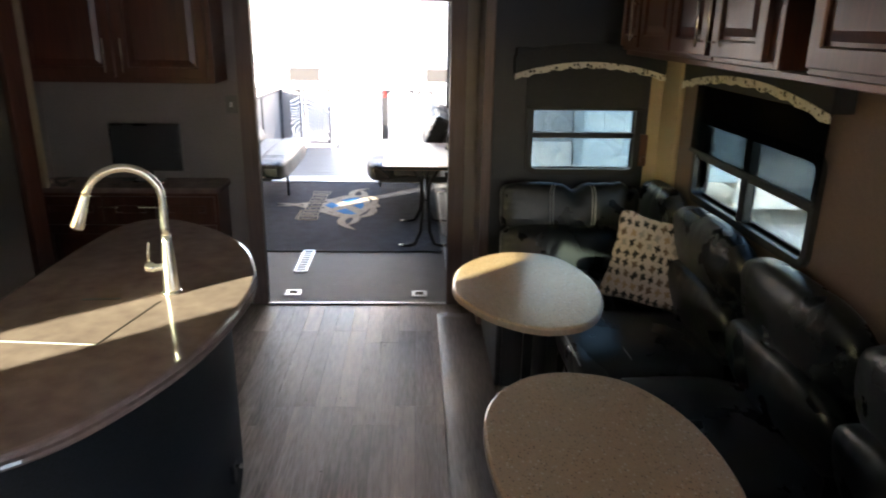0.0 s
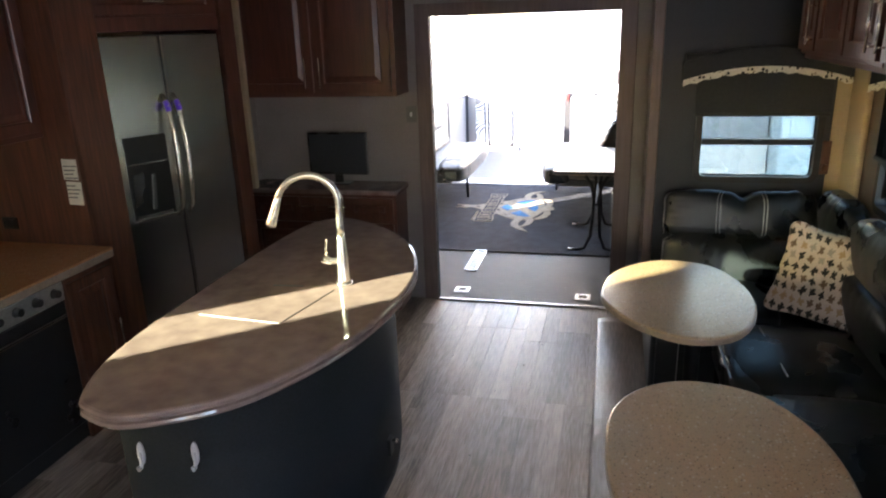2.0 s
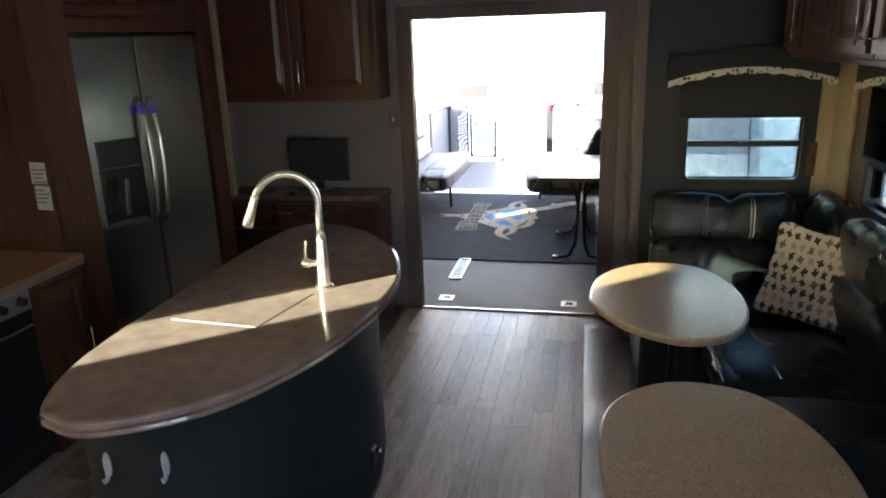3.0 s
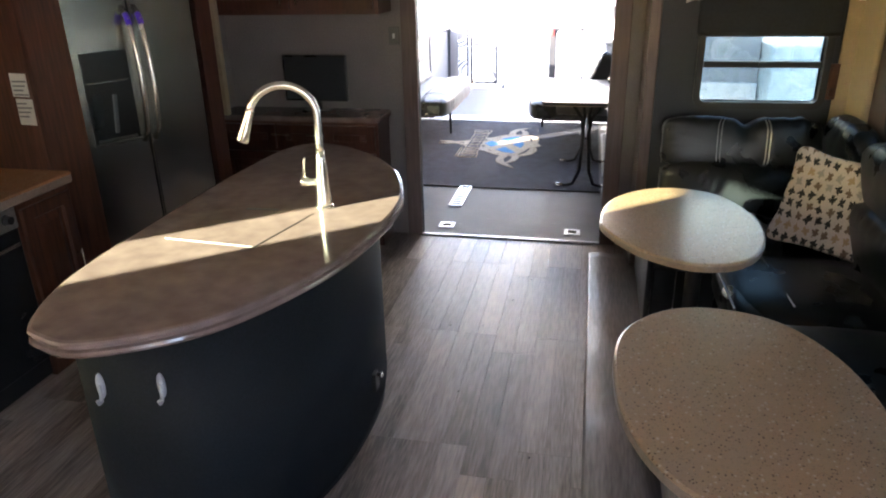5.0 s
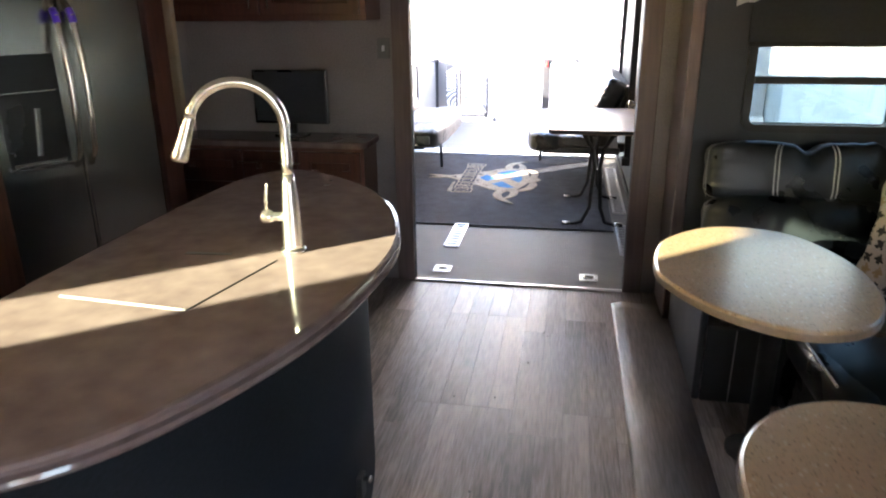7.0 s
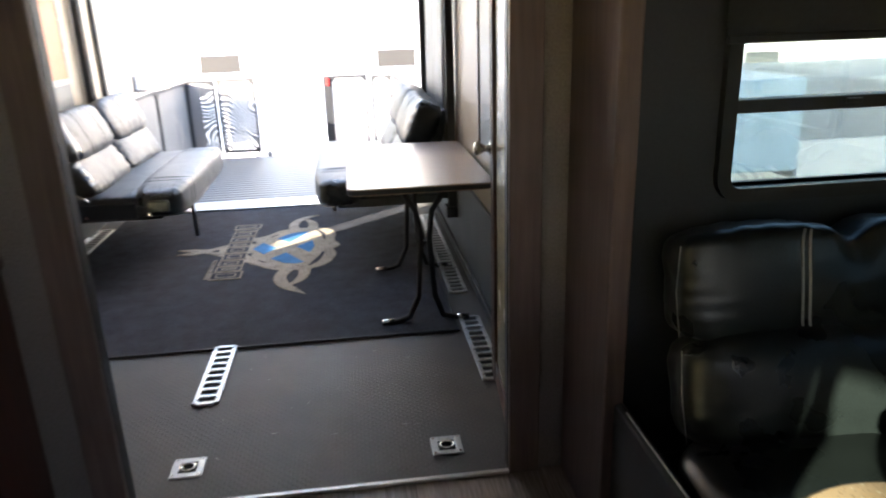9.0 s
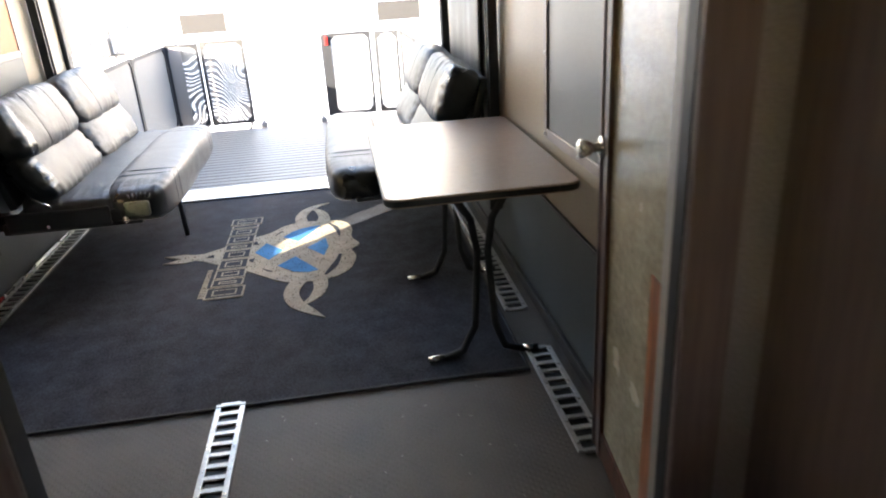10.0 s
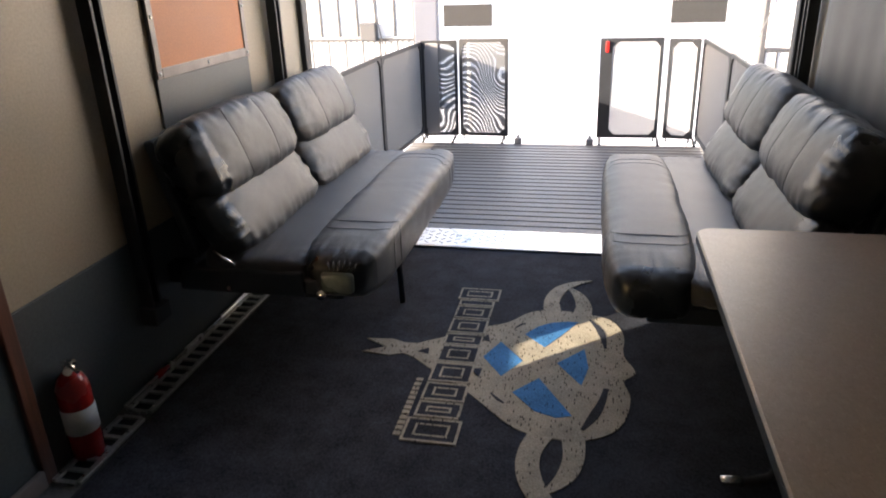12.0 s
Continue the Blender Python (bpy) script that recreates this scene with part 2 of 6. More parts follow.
for m_, level in ((CARPET, 0.2), (CARPETTAN, 0.1), (CARPETBLUE, 0.1), (GARFLOOR, 0.2), (GREYLEATHER, 0.4)):
    m_.node_tree.nodes["Principled BSDF"].inputs["Specular IOR Level"].default_value = level
ISBASE.node_tree.nodes["Principled BSDF"].inputs["Specular IOR Level"].default_value = 0.25
FABRIC_V = speckled("valence fabric", (0.66, 0.64, 0.60), [(0.03, 0.03, 0.035), (0.16, 0.12, 0.09)], 0.75, 40, 0.30)
SHADE = material("charcoal day shade", (0.024, 0.028, 0.036), 0.8, var=0.1, bump=0.05)
SIDING = material("white ribbed siding", (0.85, 0.84, 0.82), 0.5, var=0.05, bump=0.02)
SIDINGY = material("cream ribbed siding", (0.5, 0.46, 0.34), 0.5, var=0.05, bump=0.02)
BLUEP = material("pale blue steel", (0.52, 0.64, 0.70), 0.4, var=0.08)
POSTBLUE = material("dark blue steel", (0.042, 0.048, 0.066), 0.45, var=0.06)
ALUSTILE = material("pale grey stile", (0.34, 0.32, 0.29), 0.45, var=0.08, bump=0.03)
SEAMGREY = material("dark grey seam metal", (0.022, 0.023, 0.026), 0.55, var=0.1)
GREYPL = material("grey plate", (0.16, 0.16, 0.16), 0.5, var=0.08)
CONCRETE = material("pale concrete yard", (0.74, 0.73, 0.71), 0.85, var=0.14, fine=9, coarse=0.4, bump=0.2)
SUNFILTER = glass("green sun filter", (0.58, 0.66, 0.48), 0.05)
CLEARPANE = glass("clear window glass", (0.86, 0.86, 0.80), 0.05)
TINT = glass("tinted window glass", (0.325, 0.37, 0.365), 0.06)
ORANGEWOOD = wood("orange stained wood", (0.3, 0.105, 0.04), 0.4)
OBSCURE = material("pebbled obscure glass", (0.44, 0.40, 0.29), 0.24, metal=0.0, var=0.14, fine=60, coarse=6, bump=0.3, bump_scale=90)
SCREEN = mesh_screen("fence screen", (0.10, 0.10, 0.10), 280.0, 0.3)
SCREENMOIRE = moire_screen("fence screen moire", (0.12, 0.12, 0.12), 0.052, 0.6, 0.8, 3.2, 0.35)

def add_dimples(m, pitch, depth):
    """Regular raised coins, as on ribbed garage vinyl."""
    n, l = m.node_tree.nodes, m.node_tree.links
    tc, sep = n.new("ShaderNodeTexCoord"), n.new("ShaderNodeSeparateXYZ")
    l.new(tc.outputs["Object"], sep.inputs[0])
    waves = []
    for i in (0, 1):
        k, s = n.new("ShaderNodeMath"), n.new("ShaderNodeMath")
        k.operation, s.operation = 'MULTIPLY', 'SINE'
        k.inputs[1].default_value = math.tau / pitch
        l.new(sep.outputs[i], k.inputs[0])
        l.new(k.outputs[0], s.inputs[0])
        waves.append(s)
    both = n.new("ShaderNodeMath")
    both.operation = 'MULTIPLY'
    l.new(waves[0].outputs[0], both.inputs[0])
    l.new(waves[1].outputs[0], both.inputs[1])
    ramp = n.new("ShaderNodeMapRange")
    ramp.inputs[1].default_value, ramp.inputs[2].default_value = 0.3, 0.5
    l.new(both.outputs[0], ramp.inputs[0])
    b = n.new("ShaderNodeBump")
    b.inputs["Strength"].default_value, b.inputs["Distance"].default_value = depth, 0.002
    l.new(ramp.outputs[0], b.inputs["Height"])
    p = n["Principled BSDF"]
    if p.inputs["Normal"].links:
        l.new(p.inputs["Normal"].links[0].from_socket, b.inputs["Normal"])
    l.new(b.outputs[0], p.inputs["Normal"])


add_dimples(GARFLOOR, 0.03, 1.0)


def add_flecks(m, colour, amount):
    """Short dark stitches woven through an inlay."""
    n, l = m.node_tree.nodes, m.node_tree.links
    p = n["Principled BSDF"]
    prev = p.inputs["Base Color"].links[0].from_socket
    tc, mp, v, sep = n.new("ShaderNodeTexCoord"), n.new("ShaderNodeMapping"), n.new("ShaderNodeTexVoronoi"), n.new("ShaderNodeSeparateColor")
    mp.inputs["Scale"].default_value = (150, 38, 1)
    v.inputs["Scale"].default_value = 1.0
    l.new(tc.outputs["Object"], mp.inputs[0])
    l.new(mp.outputs[0], v.inputs["Vector"])
    l.new(v.outputs["Color"], sep.inputs[0])
    pick, near, both, mx = n.new("ShaderNodeMath"), n.new("ShaderNodeMath"), n.new("ShaderNodeMath"), n.new("ShaderNodeMix")
    pick.operation, near.operation, both.operation = 'LESS_THAN', 'LESS_THAN', 'MULTIPLY'
    pick.inputs[1].default_value, near.inputs[1].default_value = amount, 0.36
    l.new(sep.outputs[0], pick.inputs[0])
    l.new(v.outputs["Distance"], near.inputs[0])
    l.new(pick.outputs[0], both.inputs[0])
    l.new(near.outputs[0], both.inputs[1])
    mx.data_type = 'RGBA'
    l.new(both.outputs[0], mx.inputs[0])
    l.new(prev, mx.inputs[6])
    mx.inputs[7].default_value = (*colour, 1)
    l.new(mx.outputs[2], p.inputs["Base Color"])


add_flecks(CARPETTAN, (0.06, 0.05, 0.04), 0.28)
add_flecks(CARPETBLUE, (0.03, 0.08, 0.16), 0.16)
THREAD = material("dark seam thread", (0.012, 0.012, 0.012), 0.6, var=0.1, bump=0)

# ---------------------------------------------------------------- mesh helpers


def link_mesh(name, bm, mat, smooth=False):
    me = bpy.data.meshes.new(name)
    bmesh.ops.recalc_face_normals(bm, faces=bm.faces)
    bm.to_mesh(me)
    bm.free()
    for mm in (mat if isinstance(mat, (list, tuple)) else [mat]):
        me.materials.append(mm)
    if smooth:
        for f in me.polygons:
            f.use_smooth = True
    return new(name, me)


def thing(name, at, label, category, group="", kind=""):
    ob = new(name)
    ob.empty_display_size = 0.1
    ob.location = at
    return tagged(ob, label, category, group, kind)


def part(name, bm, mat, parent, label="", smooth=False):
    ob = link_mesh(name, bm, mat, smooth)
    ob.parent = parent
    if parent.type == 'EMPTY':
        ob.matrix_parent_inverse = Matrix.Translation(-Vector(parent.location))
    return tagged(ob, label)


def solid(name, bm, mat, label, category, group="", kind="", smooth=False):
    return tagged(link_mesh(name, bm, mat, smooth), label, category, group, kind)


def box(x0, y0, z0, x1, y1, z1, bev=0.0, seg=2, bm=None):
    fresh = bmesh.new()
    bmesh.ops.create_cube(fresh, size=1.0)
    for v in fresh.verts:
        v.co = Vector(((x0 + x1) / 2 + v.co.x * (x1 - x0), (y0 + y1) / 2 + v.co.y * (y1 - y0), (z0 + z1) / 2 + v.co.z * (z1 - z0)))
    if bev:
        bmesh.ops.bevel(fresh, geom=list(fresh.edges), offset=bev, segments=seg, affect='EDGES', profile=0.5)
    if bm is None:
        return fresh
    me = bpy.data.meshes.new("tmp")
    fresh.to_mesh(me)
    fresh.free()
    bm.from_mesh(me)
    bpy.data.meshes.remove(me)
    return bm


def moved(bm, m):
    bmesh.ops.transform(bm, matrix=m, verts=bm.verts)
    return bm


def joined(*bms):
    out = bmesh.new()
    for b in bms:
        me = bpy.data.meshes.new("tmp")
        b.to_mesh(me)
        b.free()
        out.from_mesh(me)
        bpy.data.meshes.remove(me)
    return out


def rod(points, r, sides=12, closed=False, radii=None):
    """A round bar swept along points."""
    bm = bmesh.new()
    pts = [Vector(p) for p in points]
    rings = []
    up = Vector((0, 0, 1))
    for i, p in enumerate(pts):
        a = pts[(i - 1) % len(pts)] if (closed or i) else p
        b = pts[(i + 1) % len(pts)] if (closed or i < len(pts) - 1) else p
        d = (b - a).normalized()
        if rings:
            s = (prev_s - d * prev_s.dot(d)).normalized()
        else:
            s = d.cross(up if abs(d.z) < 0.95 else Vector((1, 0, 0))).normalized()
        prev_s = s
        u = s.cross(d)
        rr = radii[i] if radii else r
        rings.append([bm.verts.new(p + rr * (math.cos(k / sides * math.tau) * s + math.sin(k / sides * math.tau) * u)) for k in range(sides)])
    pairs = list(zip(rings, rings[1:])) + ([(rings[-1], rings[0])] if closed else [])
    for A, B in pairs:
        for k in range(sides):
            bm.faces.new((A[k], A[(k + 1) % sides], B[(k + 1) % sides], B[k]))
    if not closed:
        bm.faces.new(rings[0])
        bm.faces.new(rings[-1])
    return bm


def smooth_loop(ctrl, per=6):
    """A closed smooth line through control points."""
    n, out = len(ctrl), []
    for i in range(n):
        p0, p1, p2, p3 = (Vector(ctrl[(i + k - 1) % n]) for k in range(4))
        for s in range(per):
            t = s / per
            out.append(0.5 * (2 * p1 + (p2 - p0) * t + (2 * p0 - 5 * p1 + 4 * p2 - p3) * t * t + (3 * p1 - p0 - 3 * p2 + p3) * t ** 3))
    return out


def inset_loop(loop, d):
    n, out = len(loop), []
    area = sum(loop[i].x * loop[(i + 1) % n].y - loop[(i + 1) % n].x * loop[i].y for i in range(n))
    s = 1 if area > 0 else -1
    for i in range(n):
        t = (loop[(i + 1) % n] - loop[i - 1]).normalized()
        out.append(Vector((loop[i].x - s * t.y * d, loop[i].y + s * t.x * d)))
    return out


def profile_slab(loop, profile):
    """A slab from a flat outline; profile: (inset, height) from the underside to the top."""
    bm = bmesh.new()
    rings = [[bm.verts.new((p.x, p.y, z)) for p in inset_loop(loop, d)] for d, z in profile]
    n = len(loop)
    for A, B in zip(rings, rings[1:]):
        for k in range(n):
            bm.faces.new((A[k], A[(k + 1) % n], B[(k + 1) % n], B[k]))
    bm.faces.new(rings[-1])
    bm.faces.new(list(reversed(rings[0])))
    return bm


def plate(points, z0, z1):
    bm = bmesh.new()
    lo = [bm.verts.new((p[0], p[1], z0)) for p in points]
    hi = [bm.verts.new((p[0], p[1], z1)) for p in points]
    n = len(points)
    for k in range(n):
        bm.faces.new((lo[k], lo[(k + 1) % n], hi[(k + 1) % n], hi[k]))
    bm.faces.new(hi)
    bm.faces.new(list(reversed(lo)))
    bmesh.ops.triangulate(bm, faces=[f for f in bm.faces if len(f.verts) > 4])
    return bm


def cushion_shape(sx, sy, sz, puff=0.25, seed=0, wrinkle=0.006, seams=(), folds=0.0, e=4.0):
    """How a stuffed pad swells: takes a point of the cube -1..1 to its place on the pad."""
    def place(c):
        x, y, z = c
        r = (abs(x) ** e + abs(y) ** e + abs(z) ** e) ** (1 / e)
        m = max(abs(x), abs(y), abs(z))
        q = Vector((x, y, z)) / max(r, 1e-6) * m
        bulge = 1 + puff * (1 - q.x * q.x) * (1 - q.y * q.y)
        p = Vector((q.x * sx / 2, q.y * sy / 2, q.z * sz / 2 * bulge))
        w = noise.noise(Vector((p.x * 9 + seed * 7, p.y * 9, p.z * 9))) + 0.5 * noise.noise(Vector((p.x * 24, p.y * 24 + seed, p.z * 24)))
        edge = min(1.0, max(abs(q.x), abs(q.y)) ** 2 + 0.25)
        p += p.normalized() * w * wrinkle * edge
        # gathers that run in from the sewn edges
        f = noise.noise(Vector((p.x * 30 + seed * 3, p.y * 5.0, seed)))
        g = noise.noise(Vector((p.x * 6.0, p.y * 34 + seed * 2, seed + 5)))
        p.z += (1 if q.z > 0 else -1) * folds * (f * abs(q.y) ** 3 + g * abs(q.x) ** 6) * (1 if abs(q.z) > 0.5 else 0.4)
        for s in seams:
            g = math.exp(-((p.x - s) / 0.009) ** 2)
            p.y *= 1 - 0.012 * g
            p.z *= 1 - 0.022 * g
        return p
    return place


def cushion(sx, sy, sz, puff=0.25, n=10, seed=0, wrinkle=0.006, seams=(), folds=0.0, e=4.0):
    """A stuffed pad centred at the origin: rounded sides, swollen faces, soft creases and sewn seams across its length."""
    place = cushion_shape(sx, sy, sz, puff, seed, wrinkle, seams, folds, e)
    bm = bmesh.new()
    bmesh.ops.create_cube(bm, size=1.0)
    bmesh.ops.subdivide_edges(bm, edges=list(bm.edges), cuts=n, use_grid_fill=True)
    # bring columns of the mesh together at the seams
    cols = [-1 + 2 * k / (n + 1) for k in range(n + 2)]
    for s in seams:
        k = min(range(2, n), key=lambda i: abs(cols[i] - 2 * s / sx))
        for d in (-1, 0, 1):
            cols[k + d] = 2 * (s + 0.010 * d) / sx
    for v in bm.verts:
        c = v.co * 2
        c.x = cols[round((c.x + 1) / 2 * (n + 1))]
        v.co = place(c)
    return bm


def sewn_pad(name, parent, mat, m, size, puff, n, seed, wrinkle, seams, folds, e, label=""):
    """A pad with its seams as fine threads let into the leather."""
    pad = part(name, moved(cushion(*size, puff, n, seed, wrinkle, seams, folds, e), m), mat, parent, label, True)
    place = cushion_shape(*size, puff, seed, wrinkle, seams, folds, e)
    for s in seams:
        u = 2 * s / size[0]
        line = [place((u, -1, z / 4)) for z in range(-2, 4)] + [place((u, y / 8, 1)) for y in range(-8, 9)] + [place((u, 1, z / 4)) for z in range(3, -3, -1)]
        part("seam", moved(rod([p * 1.001 for p in line], 0.0016, 5), m), THREAD, pad)
    return pad


def two_tone_shaded(ob, mat, low=0.08, high=0.08):
    """Pad ends in a second, darker leather over the last stretch of its length; on back pads it also paints in shade.
    """
    ob.data.materials.append(mat)
    ys = [v.co.y for v in ob.data.vertices]
    lo, hi = min(ys) + low, max(ys) - high
    for f in ob.data.polygons:
        if f.center.y < lo or f.center.y > hi:
            f.material_index = 1
    return ob


TURN = pose(0, 0, 0, 0, 0, 90)

# ---------------------------------------------------------------- setting: living room
ROOM_BACK, LEFT_X, RIGHT_X = -6.4, -2.15, 2.47
DW = 1.22   # door opening
structure = lambda name, bm, mat, label: solid(name, bm, mat, label, name.split("_")[0], kind="structure")

structure("wall_door", joined(box(LEFT_X, 0, 0, 0, 0.04, 2.35), box(DW, 0, 0, 1.5, 0.04, 2.35), box(0, 0, 1.98, DW, 0.04, 2.35)),
          DOORWALL, "dark grey partition wall with a wide doorway into the garage")
structure("wall_return", joined(box(1.46, -0.35, 0, 1.5, 0, 2.35)), SLIDEWALL, "short charcoal return wall beside the seat")
W1 = (1.70, 1.03, 2.31, 1.40)
structure("wall_window", joined(box(1.5, -0.35, 0, W1[0], -0.29, 2.35), box(W1[2], -0.35, 0, RIGHT_X, -0.29, 2.35),
                                box(W1[0], -0.35, 0, W1[2], -0.29, W1[1]), box(W1[0], -0.35, W1[3], W1[2], -0.29, 2.35)),
          SLIDEWALL, "charcoal slide-out end wall with a window over the seat")
W2 = (-2.07, 1.03, -0.98, 1.40)
# open doorway out of view, added so daylight fills the room from behind
FILL_DOORWAY = (-6.05, 0.0, -5.25, 1.95)
structure("wall_right", joined(box(RIGHT_X, ROOM_BACK, 0, RIGHT_X + .06, FILL_DOORWAY[0], 2.35), box(RIGHT_X, FILL_DOORWAY[2], 0, RIGHT_X + .06, W2[0], 2.35),
                               box(RIGHT_X, FILL_DOORWAY[0], FILL_DOORWAY[3], RIGHT_X + .06, FILL_DOORWAY[2], 2.35), box(RIGHT_X, W2[2], 0, RIGHT_X + .06, -0.29, 2.35),
                               box(RIGHT_X, W2[0], 0, RIGHT_X + .06, W2[2], W2[1]), box(RIGHT_X, W2[0], W2[3], RIGHT_X + .06, W2[2], 2.35)),
          DUSKWALL, "dusky brown slide-out side wall with a long window and an added fill-light doorway")
W3 = (-4.46, 1.44, -4.05, 1.985)
structure("wall_left", joined(box(LEFT_X - .06, ROOM_BACK, 0, LEFT_X, W3[0], 2.35), box(LEFT_X - .06, W3[2], 0, LEFT_X, 0.07, 2.35),
                              box(LEFT_X - .06, W3[0], 0, LEFT_X, W3[2], W3[1]), box(LEFT_X - .06, W3[0], W3[3], LEFT_X, W3[2], 2.35)), TANWALL, "tan side wall behind the kitchen counter")
# unseen tinted pane, added to dim and colour the sun patch on the island
pane3 = bmesh.new()
pane3.faces.new([pane3.verts.new(c) for c in ((LEFT_X - .03, W3[0], W3[1]), (LEFT_X - .03, W3[2], W3[1]), (LEFT_X - .03, W3[2], W3[3]), (LEFT_X - .03, W3[0], W3[3]))])
structure("window_kitchen", pane3, SUNFILTER, "unseen green pane added to dim and tint the sun on the island")
# unseen opening in the front wall, added to let in fill light
FILL_OPENING = (1.55, 1.42, 2.1, 1.86)
structure("wall_back", joined(box(LEFT_X - .06, ROOM_BACK - .06, 0, FILL_OPENING[0], ROOM_BACK, 2.35), box(FILL_OPENING[2], ROOM_BACK - .06, 0, RIGHT_X + .06, ROOM_BACK, 2.35),
                              box(FILL_OPENING[0], ROOM_BACK - .06, 0, FILL_OPENING[2], ROOM_BACK, FILL_OPENING[1]), box(FILL_OPENING[0], ROOM_BACK - .06, FILL_OPENING[3], FILL_OPENING[2], ROOM_BACK, 2.35)), TANWALL, "tan wall at the front of the living room with an added opening for fill light")
structure("ceiling", box(LEFT_X - .06, ROOM_BACK - .06, 2.35, RIGHT_X + .06, 0.07, 2.42), CEIL, "off-white panelled living room ceiling")
floor = structure("floor", box(LEFT_X - .06, ROOM_BACK - .06, -0.1, RIGHT_X + .06, 0.0, -0.004), SUBFLOOR, "grey-brown vinyl plank floor")
structure("trim_corner", joined(box(2.385, -0.358, 0, RIGHT_X - .001, -0.352, 1.735), box(2.459, -0.58, 0, RIGHT_X - .001, -0.36, 1.735), box(2.435, -0.69, 0, RIGHT_X - .001, -0.582, 1.735, 0.014)), TANWALL, "tan rounded corner post between the windows")
structure("trim_jamb", joined(box(DW, -0.02, 0, DW + .10, -0.002, 2.06, .004), box(-.10, -0.02, 0, 0, -0.002, 2.06, .004), box(0, -0.02, 1.98, DW, -0.002, 2.06, .004)),
          TRIMWOOD, "dark wood casing round the doorway")
structure("trim_return", box(1.40, -0.37, 0, 1.458, -0.003, 2.3, .006), TRIMWOOD, "dark wood slide-out edge trim")
structure("threshold", joined(box(0.0, -0.016, -0.02, DW, 0.0, 0.012, .003)), ALU, "thin bright metal strip along the doorway floor")

# ---------------------------------------------------------------- setting: garage
GX0, GX1, GY1 = -1.20, 1.42, 4.10
structure("floor_garage", box(GX0 - .06, 0.0, -0.1, GX1 + .06, GY1, 0.0), GARFLOOR, "grey textured vinyl garage floor")
structure("wall_garage_right", box(GX1, 0.04, 0, GX1 + .06, GY1, 2.2), GARWALL, "tan garage side wall")
W4 = (1.35, 0.46, 1.60, 0.86)
structure("wall_garage_left", joined(box(GX0 - .06, 0.04, 0, GX0, W4[0], 2.2), box(GX0 - .06, W4[2], 0, GX0, GY1, 2.2),
                                     box(GX0 - .06, W4[0], 0, GX0, W4[2], W4[1]), box(GX0 - .06, W4[0], W4[3], GX0, W4[2], 2.2)), GARWALL, "tan garage side wall with a covered window")
structure("ceiling_garage", box(GX0 - .06, 0.04, 2.2, GX1 + .06, GY1 + .1, 2.28), CEIL, "off-white garage ceiling")
structure("baseboard_right", box(GX1 - .012, 0.72, 0, GX1, GY1, 0.53, .003), KICK, "dark kick panel along the garage wall")
structure("baseboard_rubber", box(GX1 - .032, 0.72, 0, GX1 - .0125, 3.78, 0.055, .004), RUBBER, "black rubber base strip along the garage wall")
structure("baseboard_left", box(GX0, 1.75, 0, GX0 + .012, GY1, 0.56, .003), KICK, "dark kick panel along the garage wall")
structure("wall_rear_post_right", box(GX1 - .03, GY1, -0.1, GX1 + .1, GY1 + .09, 2.2, .01), BLACK, "black rear door post")
structure("wall_rear_post_left", box(GX0 - .1, GY1, -0.1, GX0 + .03, GY1 + .09, 2.2, .01), BLACK, "black rear door post")

# ---------------------------------------------------------------- outdoors
structure("ground", box(-400, -400, -1.0, 400, 400, -0.9), CONCRETE, "pale concrete yard around the trailer")

# ---------------------------------------------------------------- living room: island
ISL = [(-0.33, -3.12), (-0.42, -2.84), (-0.45, -2.28), (-0.445, -1.67), (-0.395, -1.24), (-0.22, -1.115), (0.06, -1.29), (0.26, -1.55),
       (0.365, -1.82), (0.41, -2.1), (0.375, -2.5), (0.28, -2.81), (0.13, -3.06), (-0.10, -3.205), (-0.24, -3.195)]


ISL_BASE = [(-0.29, -3.02), (-0.355, -2.82), (-0.375, -2.2), (-0.375, -1.65), (-0.32, -1.30), (-0.18, -1.20), (0.0, -1.36), (0.17, -1.62), (0.265, -1.88),
            (0.305, -2.14), (0.285, -2.5), (0.20, -2.8), (0.08, -3.0), (-0.04, -3.065), (-0.18, -3.085), (-0.255, -3.065)]


